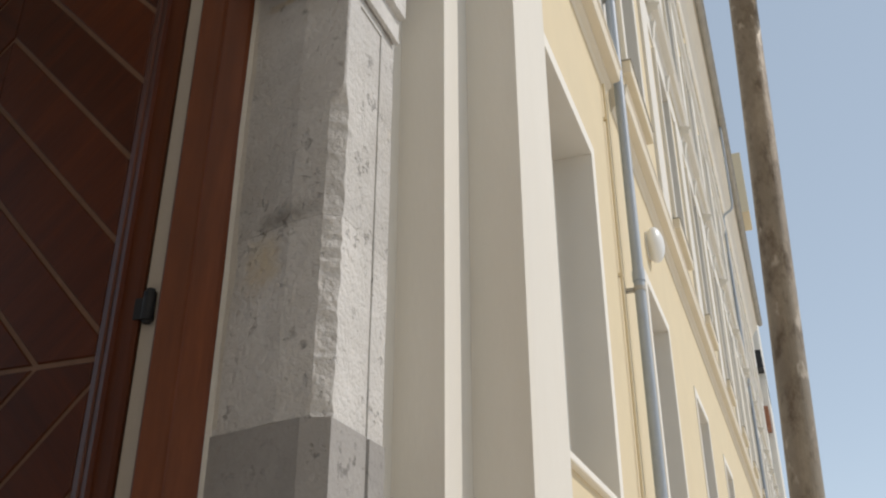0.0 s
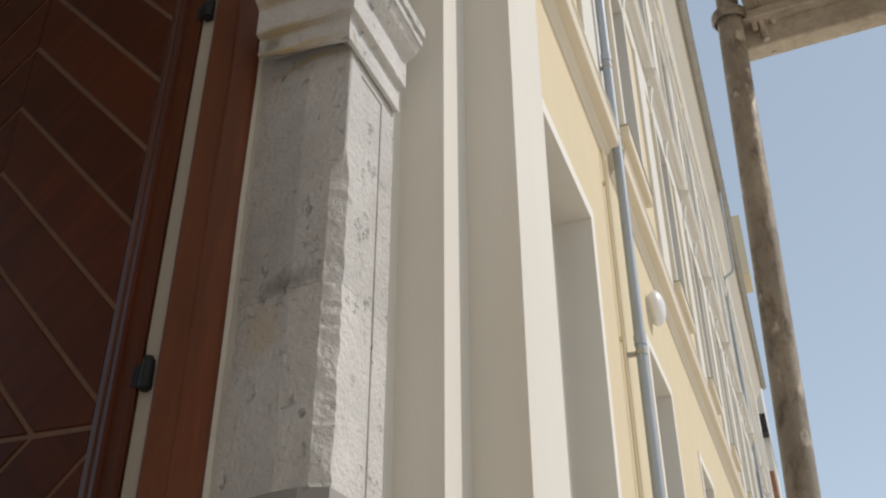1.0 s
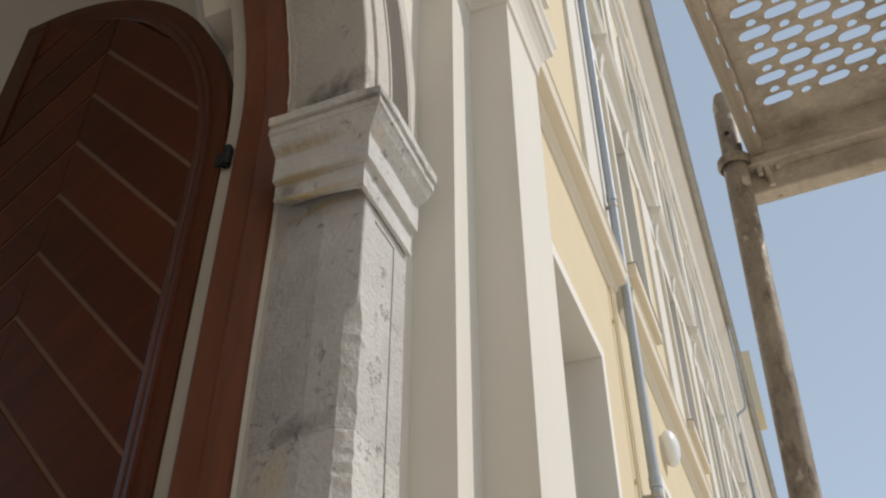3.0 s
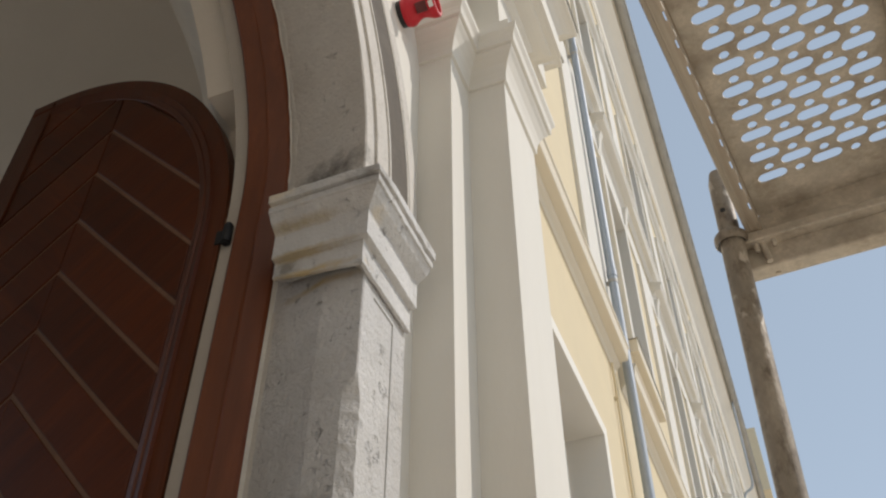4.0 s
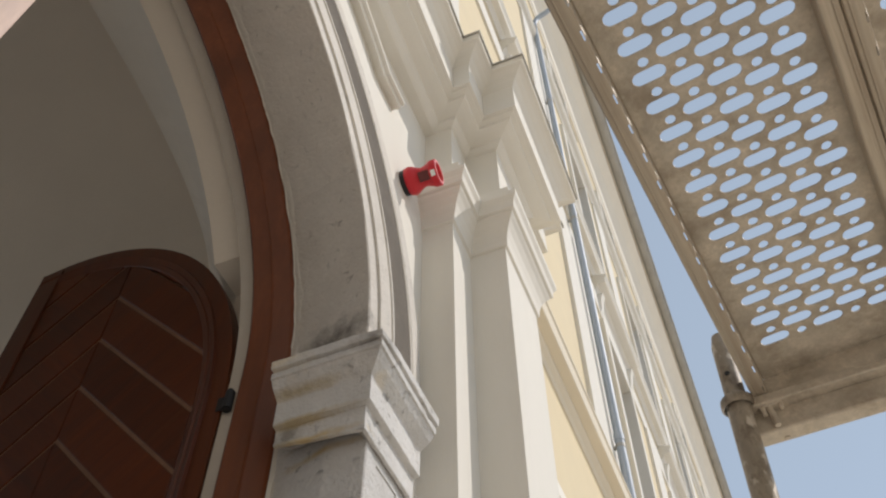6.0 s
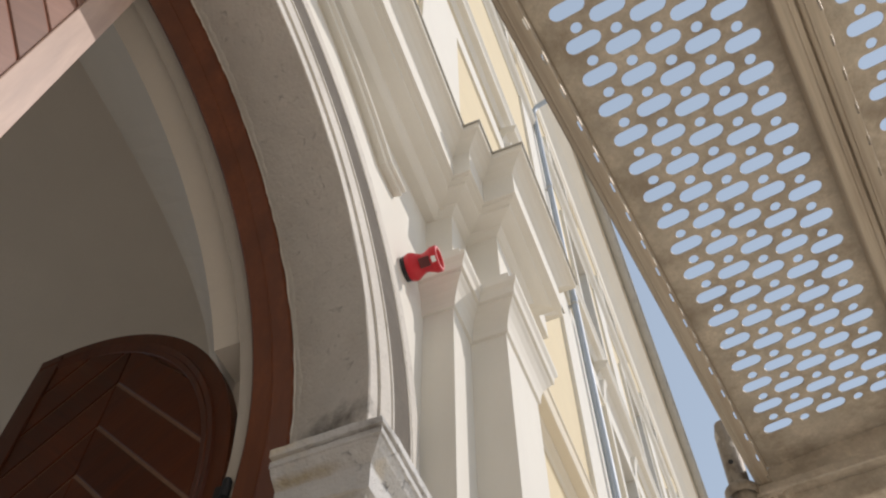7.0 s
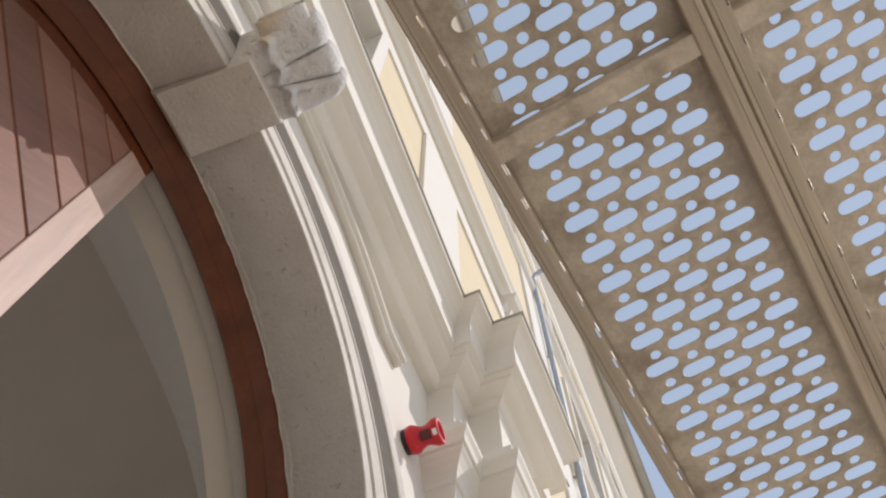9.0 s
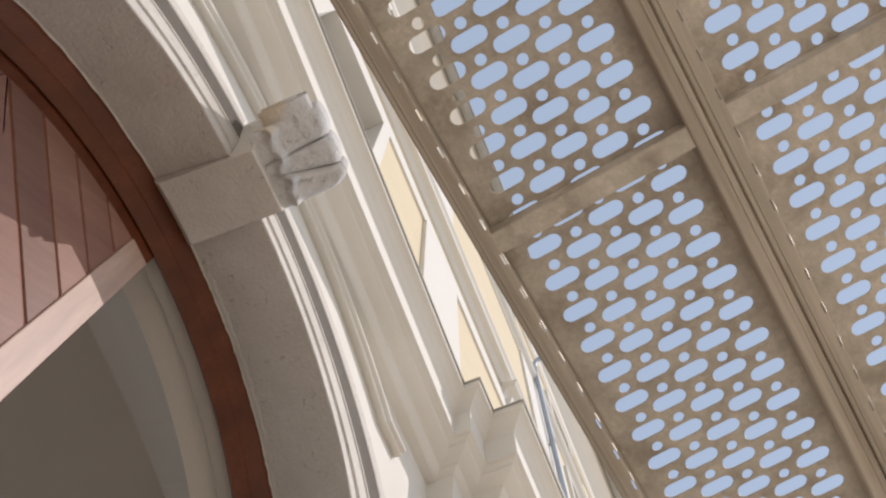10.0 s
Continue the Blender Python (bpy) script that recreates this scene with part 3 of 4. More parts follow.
# ---- pilasters and entablature ----
pilaster = empty("pilaster", (0, PY1, 0))
tagged(pilaster, "cream rendered stepped pilaster with moulded capital beside the doorway", "pilaster", "pilasters of the doorway")


def stepped(yc_sign):
    pts = [(XP - 0.02, PY0), (PX1, PY0), (PX1, PY1), (PX2, PY1), (PX2, PY2), (PX1, PY2), (PX1, PY3), (XW - 0.02, PY3)]
    if yc_sign < 0:
        pts = [(x, 2 * YC - y) for x, y in pts][::-1]
    return pts


CAP = [(0.0, 0.0), (0.0, 3.5757), (0.0105, 3.580), (0.012, 3.585), (0.012, 3.603), (0.016, 3.632), (0.026, 3.672), (0.042, 3.706), (0.053, 3.722), (0.056, 3.727), (0.056, 3.742), (0.068, 3.746), (0.070, 3.750), (0.070, 3.768), (0.074, 3.788), (0.084, 3.806), (0.087, 3.812), (0.087, 3.840), (0.052, 3.8456), (0.0492, 3.9314), (-0.08, 3.9366)]
ARCHITRAVE = [(-0.10, 3.934), (0.0, 3.934), (0.0, 4.350)]
ENT = [(0.0, 4.338), (0.0126, 4.3445), (0.0314, 4.3613), (0.0356, 4.3738), (0.0753, 4.3801), (0.1046, 4.3885), (0.1088, 4.401), (0.1339, 4.4042), (0.1339, 4.4136), (0.1496, 4.4157), (0.1496, 4.606), (0.1569, 4.6165), (0.1726, 4.6395), (0.1987, 4.6604), (0.2144, 4.6678), (0.2322, 4.6709), (0.2322, 4.7106)]
FLASH = [(0.228, 4.7117), (0.2427, 4.7085), (0.2427, 4.7169), (-0.1569, 4.7839)]
HOOD = [(0.028, 1.715), (0.066, 1.699), (0.070, 1.701), (0.070, 1.722), (0.085, 1.7245), (0.088, 1.728), (0.088, 1.742), (0.028, 1.770)]


for sgn in (1, -1):
    pl = stepped(sgn)
    root = pilaster if sgn > 0 else empty("pilaster", (0, 2 * YC - PY1, 0))
    if sgn < 0:
        tagged(root, "cream rendered stepped pilaster with moulded capital beside the doorway", "pilaster", "pilasters of the doorway")
    adopt(sweep("shaft", pl, CAP[:2], M_CREAM), root)
    adopt(sweep("capital", pl, CAP[1:], M_CREAM, None, "moulded cream capital"), root)



def hood_moulding():
    """A moulding that runs round the arch head and turns level at both ends."""
    a0, n = 0.945, 48
    way = [("l", 1)] + [("a", a0 + (math.pi - 2 * a0) * i / n) for i in range(n + 1)] + [("l", -1)]
    vs, fs = [], []
    for kind, v in way:
        for x, r in HOOD:
            if kind == "a":
                vs.append((x, YC + r * math.cos(v), ZS + r * math.sin(v)))
            else:
                vs.append((x, YC + v * 1.16, ZS + r * math.sin(a0)))
    k = len(HOOD)
    for i in range(len(way) - 1):
        for j in range(k):
            j2 = (j + 1) % k
            fs.append((i * k + j, i * k + j2, (i + 1) * k + j2, (i + 1) * k + j))
    fs += [tuple(range(k)), tuple(range((len(way) - 1) * k, len(way) * k))]
    return obj("hood_moulding", vs, fs, M_CREAM, None, "cream hood moulding that follows the arch")


XE = 0.075
ent_plan = [(XW - 0.02, PY3), (EX1 + 0.03, PY3), (EX1 + 0.03, PY2 + 0.02), (PX2, PY2 + 0.02), (PX2, PY1), (EX1, PY1), (EX1, EY0), (XE, EY0)]
SKEW = 0.075         # the centre part is not quite parallel to the wall
ent_full = ent_plan + [(x + SKEW, 2 * YC - y) for x, y in ent_plan[::-1]]
entab = empty("entablature", (0, YC, 4.0))
tagged(entab, "cream moulded entablature with projecting cornice above the arched doorway", "cornice")
adopt(sweep("cornice", ent_full[::-1], [(-0.2, 4.338)] + ENT, M_CREAM), entab)
adopt(sweep("architrave", (ent_plan[:7] + [(XP - 0.01, EY0)])[::-1], ARCHITRAVE, M_CREAM), entab)
adopt(sweep("architrave", [(x, 2 * YC - y) for x, y in (ent_plan[:7] + [(XP - 0.01, EY0)])], ARCHITRAVE, M_CREAM), entab)
adopt(hood_moulding(), entab)
adopt(sweep("flashing", ent_full[::-1], FLASH, M_LEAD, None, "thin grey sheet-metal flashing on the cornice edge"), entab)

# ---- door: frame, closed leaf, open leaf ----
def arc_band(name, prof, a0, a1, n, material, zlow=0.0, parent=None, label=""):
    """A section [(x, r)...] carried up both jambs and round the arch."""
    vs, fs = [], []
    pts = []
    for u in np.linspace(zlow, ZS, 8)[:-1]:
        pts.append(("j1", u))
    for i in range(n + 1):
        pts.append(("a", a0 + (a1 - a0) * i / n))
    for u in np.linspace(ZS, zlow, 8)[1:]:
        pts.append(("j2", u))
    for kind, v in pts:
        for x, r in prof:
            if kind == "j1":
                vs.append((x, YC + r, v))
            elif kind == "j2":
                vs.append((x, YC - r, v))
            else:
                vs.append((x, YC + r * math.cos(v), ZS + r * math.sin(v)))
    k = len(prof)
    for i in range(len(pts) - 1):
        for j in range(k):
            j2 = (j + 1) % k
            fs.append((i * k + j, i * k + j2, (i + 1) * k + j2, (i + 1) * k + j))
    return obj(name, vs, fs, material, parent, label)


RF = 1.133                      # clear radius of the wooden frame
door_frame = arc_band("door_1", [(XI + 0.002, 1.30), (XI + 0.002, RF + 0.071), (XI - 0.004, RF + 0.062), (XI - 0.050, RF + 0.030), (XI - 0.0525, RF + 0.0255), (XI - 0.058, RF + 0.0235), (XI - 0.105, RF), (XI - 0.112, RF + 0.004), (XI - 0.115, RF + 0.03), (XI - 0.115, 1.30)], 0, math.pi, 64, M_FRAME)
tagged(door_frame, "red-brown varnished wooden arched door frame set in the stone reveal", "door frame", kind="structure")


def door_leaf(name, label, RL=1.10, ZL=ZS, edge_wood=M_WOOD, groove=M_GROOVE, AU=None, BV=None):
    """A leaf in its own plane: u from the hinge (0) to the meeting edge (RL), v up; thickness along w. Arched head."""
    T = 0.055
    AU, BV = AU or RL, BV or RL              # half axes of the arched head
    root = empty(name)
    tagged(root, label, "door", "leaves of the street door")

    def edge(u):
        return ZL + BV * math.sqrt(max(0.0, 1 - ((AU - u) / AU) ** 2))
    # backing board
    n = 40
    us = [RL * (1 - math.cos(math.pi / 2 * i / n)) for i in range(n + 1)]
    vs, fs = [], []
    for w in (0.0075, T - 0.004):
        for u in us:
            vs += [(u, w, 0.03), (u, w, edge(u) - 0.004)]
    k = 2 * (n + 1)
    for s in (0, k):
        for i in range(n):
            fs.append((s + 2 * i, s + 2 * i + 2, s + 2 * i + 3, s + 2 * i + 1))
    for i in range(n):
        fs.append((2 * i + 1, 2 * i + 3, k + 2 * i + 3, k + 2 * i + 1))
    fs += [(0, 1, k + 1, k), (2 * n, 2 * n + 1, k + 2 * n + 1, k + 2 * n)]
    obj("panel_board", vs, fs, groove, root)
    # hinge stile that turns into the arched head, moulded
    SW = 0.115
    prof = [(0.0, 0.0), (0.0, T), (SW, T), (SW, 0.012), (SW - 0.012, 0.0), (SW - 0.03, -0.006), (SW - 0.034, -0.002), (SW - 0.055, -0.010), (SW - 0.06, 0.0), (0.012, -0.001)]
    vs, fs = [], []
    pts = [("s", 0.03), ("s", 1.3), ("s", ZL)] + [("a", math.acos((AU - RL) / AU) * i / 30) for i in range(1, 31)]
    for kind, v in pts:
        for u, w in prof:
            if kind == "s":
                vs.append((u, w, v))
            else:
                vs.append((AU - (AU - u) * math.cos(v), w, ZL + (BV - u) * math.sin(v)))
    k = len(prof)
    for i in range(len(pts) - 1):
        for j in range(k):
            j2 = (j + 1) % k
            fs.append((i * k + j, i * k + j2, (i + 1) * k + j2, (i + 1) * k + j))
    fs += [tuple(range(k)), tuple(range((len(pts) - 1) * k, len(pts) * k))]
    obj("arched_stile", vs, fs, M_WOOD, root)
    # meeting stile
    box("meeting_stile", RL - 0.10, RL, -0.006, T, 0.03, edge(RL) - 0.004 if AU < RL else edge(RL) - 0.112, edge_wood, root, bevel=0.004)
    # chevron boards on both sides of a slanting middle line
    return root


def clip_poly(poly, f):
    """Keep the part of a polygon where f(p) >= 0 (f linear)."""
    out = []
    for i in range(len(poly)):
        a, b = poly[i], poly[(i + 1) % len(poly)]
        fa, fb = f(a), f(b)
        if fa >= 0:
            out.append(a)
        if fa * fb < 0:
            t = fa / (fa - fb)
            out.append((a[0] + (b[0] - a[0]) * t, a[1] + (b[1] - a[1]) * t))
    return out


def chevrons(root, w_front, RL, ZL, period=0.235, u_mid=0.608, z_mid=1.302, apex=2.117, woods=(M_WOOD_A, M_WOOD_B), slope=1.03, AU=None, BV=None):
    """Boards falling at 45 degrees to both sides of a middle line, mirrored below z_mid; bevelled edges leave a groove."""
    SW = 0.115
    u0, u1 = SW - 0.012, RL - 0.088
    AU, BV = AU or RL, BV or RL
    for side in (0, 1):
        ua, ub = (u0, u_mid + 0.005) if side == 0 else (u_mid - 0.005, u1)
        for half in (1, -1):
            sl = (slope if side == 0 else -slope) * half
            for k in range(-12, 14):
                v = apex + period * k if half > 0 else 2 * z_mid - (apex + period * k)
                va, vb = sorted((v, v - half * period))
                quad = [(ua, va + sl * (ua - u_mid)), (ub, va + sl * (ub - u_mid)), (ub, vb + sl * (ub - u_mid)), (ua, vb + sl * (ua - u_mid))]
                poly = clip_poly(quad, lambda p: half * (p[1] - z_mid))
                poly = clip_poly(poly, lambda p: p[1] - 0.12) if len(poly) > 2 else []
                for i in range(20):
                    a = math.acos((AU - RL) / AU) * (i + 0.5) / 20
                    cu, cv = math.cos(a), math.sin(a)
                    inside = math.hypot((AU - SW + 0.034) * cu, (BV - SW + 0.034) * cv)
                    if len(poly) > 2:
                        poly = clip_poly(poly, lambda p: inside - ((AU - p[0]) * cu + (p[1] - ZL) * cv))
                if len(poly) < 3:
                    continue
                area = abs(sum(poly[i][0] * poly[(i + 1) % len(poly)][1] - poly[(i + 1) % len(poly)][0] * poly[i][1] for i in range(len(poly)))) / 2
                if area < 2e-4:
                    continue
                cx = sum(p[0] for p in poly) / len(poly)
                cz = sum(p[1] for p in poly) / len(poly)
                n = len(poly)

                def inset(d, w):
                    out = []
                    for i in range(n):
                        p0, p1, p2 = (Vector(poly[i - 1]), Vector(poly[i]), Vector(poly[(i + 1) % n]))
                        e1, e2 = (p1 - p0), (p2 - p1)
                        if e1.length < 1e-6 or e2.length < 1e-6:
                            c = Vector((cx - p1.x, cz - p1.y)).normalized() * d
                            out.append((p1.x + c.x, w, p1.y + c.y))
                            continue
                        n1 = Vector((-e1.y, e1.x)).normalized()
                        n2 = Vector((-e2.y, e2.x)).normalized()
                        if n1.dot(Vector((cx, cz)) - p1) < 0:
                            n1, n2 = -n1, -n2
                        m_ = n1 + n2
                        m_ = m_ / max(0.35, m_.dot(n1))
                        out.append((p1.x + m_.x * d, w, p1.y + m_.y * d))
                    return out
                vs = inset(0.0068, w_front + 0.0125) + inset(0.0070, w_front + 0.003) + inset(0.0100, w_front)
                fs = [tuple(range(2 * n, 3 * n))]
                for i in range(n):
                    j = (i + 1) % n
                    fs += [(i, j, n + j, n + i), (n + i, n + j, 2 * n + j, 2 * n + i)]
                obj("board", vs, fs, woods[0] if sl < 0 else woods[1], root)


open_leaf = door_leaf("door_leaf", "dark red-brown wooden chevron-boarded door leaf standing open inward", 1.075, 2.565, AU=0.90, BV=1.09)
chevrons(open_leaf, 0.002, 1.075, 2.565, AU=0.90, BV=1.09)
closed_leaf = door_leaf("door_leaf", "red-brown wooden boarded door leaf with arched head, in paler sunlit tones, closed", 1.165, ZS, M_PALE_EDGE, M_DARKGROOVE)
chevrons(closed_leaf, 0.002, 1.165, ZS, period=0.2225, u_mid=0.44, apex=2.3025, woods=(M_PALE_LIT_A, M_PALE_LIT_B), slope=0.945)
# the open leaf turns into the passage from the far jamb; the closed one fills the near half of the arch
open_leaf.matrix_world = Matrix(((-1, 0, 0, -0.449), (0, 1, 0, 1.60), (0, 0, 1, 0), (0, 0, 0, 1)))
closed_leaf.matrix_world = Matrix(((0, -1, 0, -0.385), (1, 0, 0, YC - 1.165), (0, 0, 1, 0), (0, 0, 0, 1)))


def hinge(z):
    """Barrel hinge in the leaf's own axes, at its hinge edge."""
    bm = bmesh.new()
    add_box(bm, -0.034, 0.014, -0.004, 0.003, z - 0.026, z + 0.026, 0.001)
    plate = part("hinge", bm, M_IRON, open_leaf, "black iron barrel hinge")
    bm = bmesh.new()
    tube(bm, (-0.028, -0.006, z - 0.034), (-0.028, -0.006, z + 0.034), 0.0145, 16)
    tube(bm, (-0.028, -0.006, z - 0.040), (-0.028, -0.006, z - 0.036), 0.010, 12)
    tube(bm, (-0.028, -0.006, z + 0.036), (-0.028, -0.006, z + 0.042), 0.010, 12)
    part("barrel", bm, M_IRON, plate)


for hz in (0.5, 1.405, 2.52):
    hinge(hz)


mortar = arc_band("trim_mortar_joint", [(XI + 0.003, RA + 0.10), (XI + 0.003, RF + 0.069), (XI + 0.010, RF + 0.076), (XI + 0.013, RF + 0.084), (XI + 0.013, RA + 0.12)], 0, math.pi, 90, M_MORTAR)
for v in mortar.data.vertices:
    q = noise.noise(v.co * 14.0) * 0.009 + noise.noise(v.co * 43.0) * 0.004
    v.co.x += q
tagged(mortar, "uneven pale mortar joint between stone and door frame", "mortar joint", kind="structure")


# ---- passage behind the door ----
def passage():
    n = 40

    A_ = math.radians(27.0)              # below this angle the reveal is cut back for the open leaf
    angs = [A_ * i / 8 for i in range(9)] + [A_ + (math.pi - 2 * A_) * i / 36 for i in range(37)] + [math.pi - A_ + A_ * i / 8 for i in range(9)]
    k = len(angs) + 2

    def rear_ring(x):
        ring = [(YC + 1.238, 0.0)]
        for q, a in enumerate(angs):
            if q <= 8 or q >= 46:
                ring.append((YC + (1.238 if q <= 8 else -1.238), ZS + 1.218 * math.sin(a)))
            else:
                ring.append((YC + 1.218 * math.cos(a), ZS + 1.218 * math.sin(a)))
        return [(x, y, z) for y, z in ring + [(YC - 1.238, 0.0)]]

    def vault_ring(x):
        ring = [(YC + 1.85, 0.0)] + [(YC + 1.85 * math.cos(a), ZS + 2.09 * abs(math.sin(a)) ** 0.27) for a in angs]
        return [(x, y, z) for y, z in ring + [(YC - 1.85, 0.0)]]
    fs = [(j, j + 1, k + j + 1, k + j) for j in range(k - 1)]
    tagged(obj("wall_rear_arch", rear_ring(-0.445) + rear_ring(-0.572), fs, M_PLASTER), "plain pale plastered rear arch behind the door frame", "wall", kind="structure")
    tagged(obj("wall_lunette", rear_ring(-0.572) + vault_ring(-1.2), fs, M_PLASTER), "plastered splay between rear arch and passage vault", "wall", kind="structure")
    tagged(obj("wall_passage", vault_ring(-1.2) + vault_ring(-4.8), fs, M_PLASTER), "dim plastered vaulted passage behind the street door", "wall", kind="structure")
    # unseen dark floor, added to keep bounced light off the vault
    box_floor = box("floor_passage", -4.8, -0.40, YC - 1.85, YC + 1.85, 0.0, 0.03, M_PAVING)
    tagged(box_floor, "dark stone floor added unseen to cut the light bounced into the vaulted passage", "floor", kind="structure")
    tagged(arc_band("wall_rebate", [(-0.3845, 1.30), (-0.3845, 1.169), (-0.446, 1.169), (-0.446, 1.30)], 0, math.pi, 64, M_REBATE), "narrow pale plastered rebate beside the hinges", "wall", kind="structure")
    vs = []
    for i in range(n + 1):
        a = math.pi * i / n
        for r in (1.16, 1.22):
            vs.append((-0.3835, YC + r * math.cos(a), ZS + r * math.sin(a)))
    tagged(obj("trim_frame_back", vs, [(2 * i, 2 * i + 1, 2 * i + 3, 2 * i + 2) for i in range(n)], M_PLASTER), "plaster strip behind the door frame", "wall", kind="structure")


passage()


# ---- window units of the house front ----
def window_unit(w, yc, depth, frame=M_LAMPWHITE):
    """Casement in its opening: white render band, sill, wooden frame, two panes."""
    y0, y1, z0, z1 = yc + w[0], yc + w[1], w[2], w[3]
    root = empty("window", (XW, yc, z0))
    bm = bmesh.new()
    b = 0.085 if z0 < 3 else 0.12
    for (a, c, d, e) in ((y0 - b, y0 + 0.004, z0 - 0.06, z1 + b), (y1 - 0.004, y1 + b, z0 - 0.06, z1 + b), (y0 + 0.004, y1 - 0.004, z1 - 0.004, z1 + b - 0.001)):
        add_box(bm, XW - depth - 0.07, XW + (0.012 if z0 < 3 else 0.045), a, c, d, e, 0.003)
    adopt(part("surround", bm, M_WHITE if z0 < 3 else M_CREAM), root)
    bm = bmesh.new()
    out, thick = (0.035, 0.034) if z0 < 3 else (0.075, 0.13)
    add_box(bm, XW - depth, XW + out, y0 - 0.13, y1 + 0.13, z0 - 0.004 - thick, z0 - 0.004, 0.006)
    adopt(part("window_sill", bm, M_WHITE if z0 < 3 else M_STRING), root)
    if z0 > 3:
        bm = bmesh.new()
        add_box(bm, XW - depth, XW + out + 0.012, y0 - 0.14, y1 + 0.14, z0 - 0.003, z0 + 0.004, 0.001)
        adopt(part("sill_flashing", bm, M_LEAD, None, "thin grey metal sill cover"), root)
    bm = bmesh.new()
    f = 0.022 if z0 < 3 else 0.06
    xa, xb = XW - depth - 0.06, XW - depth
    for (a, c, d, e) in ((y0, y0 + f, z0, z1), (y1 - f, y1, z0, z1), (y0 + f, y1 - f, z1 - f, z1), (y0 + f, y1 - f, z0, z0 + f), (yc - 0.035, yc + 0.035, z0 + f, z1 - f)):
        add_box(bm, xa, xb, a, c, d, e, 0.004)
    casement = adopt(part("window_frame", bm, M_LAMPWHITE), root)
    for a, c in ((y0 + f, yc - 0.035), (yc + 0.035, y1 - f)):
        bm = bmesh.new()
        add_box(bm, xa + 0.02, xa + 0.03, a, c, z0 + f, z1 - f)
        part("pane", bm, M_GLASS, casement)
    return root


first = {}
for key, w, d in (("g", GROUND_WIN, 0.225), ("f", FIRST_WIN, 0.36), ("s", SECOND_WIN, 0.36), ("a", ATTIC_WIN, 0.3)):
    start = 1 if key in "fs" else 0
    for k in range(start, NB):
        if k == start:
            first[key] = window_unit(w, WIN0 + BAY * k, d)
            tagged(first[key], {"g": "tall ground-floor window in a white rendered surround", "f": "tall first-floor window in a white rendered surround", "s": "second-floor window in a white rendered surround", "a": "low attic window under the eaves"}[key], "window", "windows of the house front")
        else:
            copy_thing(first[key], pose(XW, WIN0 + BAY * k, w[2]))
    if key != "g":
        copy_thing(first[key], pose(XW, YC, w[2]))


# ---- string course, hoods, eaves ----
def course(name, y0, y1, prof, material, label, category="moulding"):
    ob = sweep(name, [(XW, y0), (XW, y1)], prof, material, caps=True)
    return tagged(ob, label, category, kind="structure")


STRING = [(-0.02, 4.50), (0.008, 4.505), (0.02, 4.535), (0.045, 4.56), (0.05, 4.57), (0.05, 4.59), (0.11, 4.60), (0.115, 4.605), (0.125, 4.69), (0.135, 4.70), (0.135, 4.715), (-0.02, 4.76)]
PIPE_Y = 5.58
course("trim_string_course", PY2, PIPE_Y - 0.09, STRING, M_STRING, "projecting moulded string course between the floors")
course("trim_string_course", PIPE_Y + 0.12, YEND, STRING, M_STRING, "projecting moulded string course between the floors")
BAND = [(-0.02, 8.2), (0.022, 8.2), (0.022, 8.55), (-0.02, 8.551)]
SECOND = [(-0.02, 8.80), (0.024, 8.802), (0.03, 8.83), (0.055, 8.87), (0.06, 8.89), (0.12, 8.90), (0.125, 8.96), (0.15, 9.0), (0.15, 9.02), (-0.02, 9.06)]
THIRD = [(-0.02, 13.0), (0.02, 13.0), (0.04, 13.05), (0.09, 13.09), (0.09, 13.15), (0.11, 13.18), (0.11, 13.2), (-0.02, 13.24)]
FRIEZE = [(-0.02, 15.6), (0.03, 15.6), (0.03, 15.72), (0.06, 15.76), (0.06, 16.2), (0.10, 16.3), (0.18, 16.45), (0.30, 16.58), (0.34, 16.62), (0.34, 16.795), (-0.02, 16.796)]
course("trim_band", -3.2, YEND, BAND, M_CREAM, "flat cream band below the second-floor moulding", "band")
course("trim_floor_moulding", -3.2, YEND, SECOND, M_CREAM, "cream projecting moulding between first and second floor")
course("trim_upper_moulding", -3.2, YEND, THIRD, M_CREAM, "cream projecting moulding below the attic")
course("trim_eaves_frieze", -3.2, YEND, FRIEZE, M_EAVE, "beige coved frieze under the eaves", "frieze")
lesenes = [(1.67, 2.35), (5.03, 6.12)] + [(WIN0 + BAY * (k + 0.5) - 0.30, WIN0 + BAY * (k + 0.5) + 0.30) for k in range(1, NB)]
for ya, yb in lesenes:
    for z0, z1 in ((4.78, 8.198), (9.06, 12.998)):
        bm = bmesh.new()
        add_box(bm, XW - 0.02, XW + 0.035, ya, yb, z0, z1, 0.004)
        tagged(part("pilaster_strip", bm, M_CREAM), "flat cream rendered pilaster strip on the yellow wall", "pilaster strip", "pilaster strips")


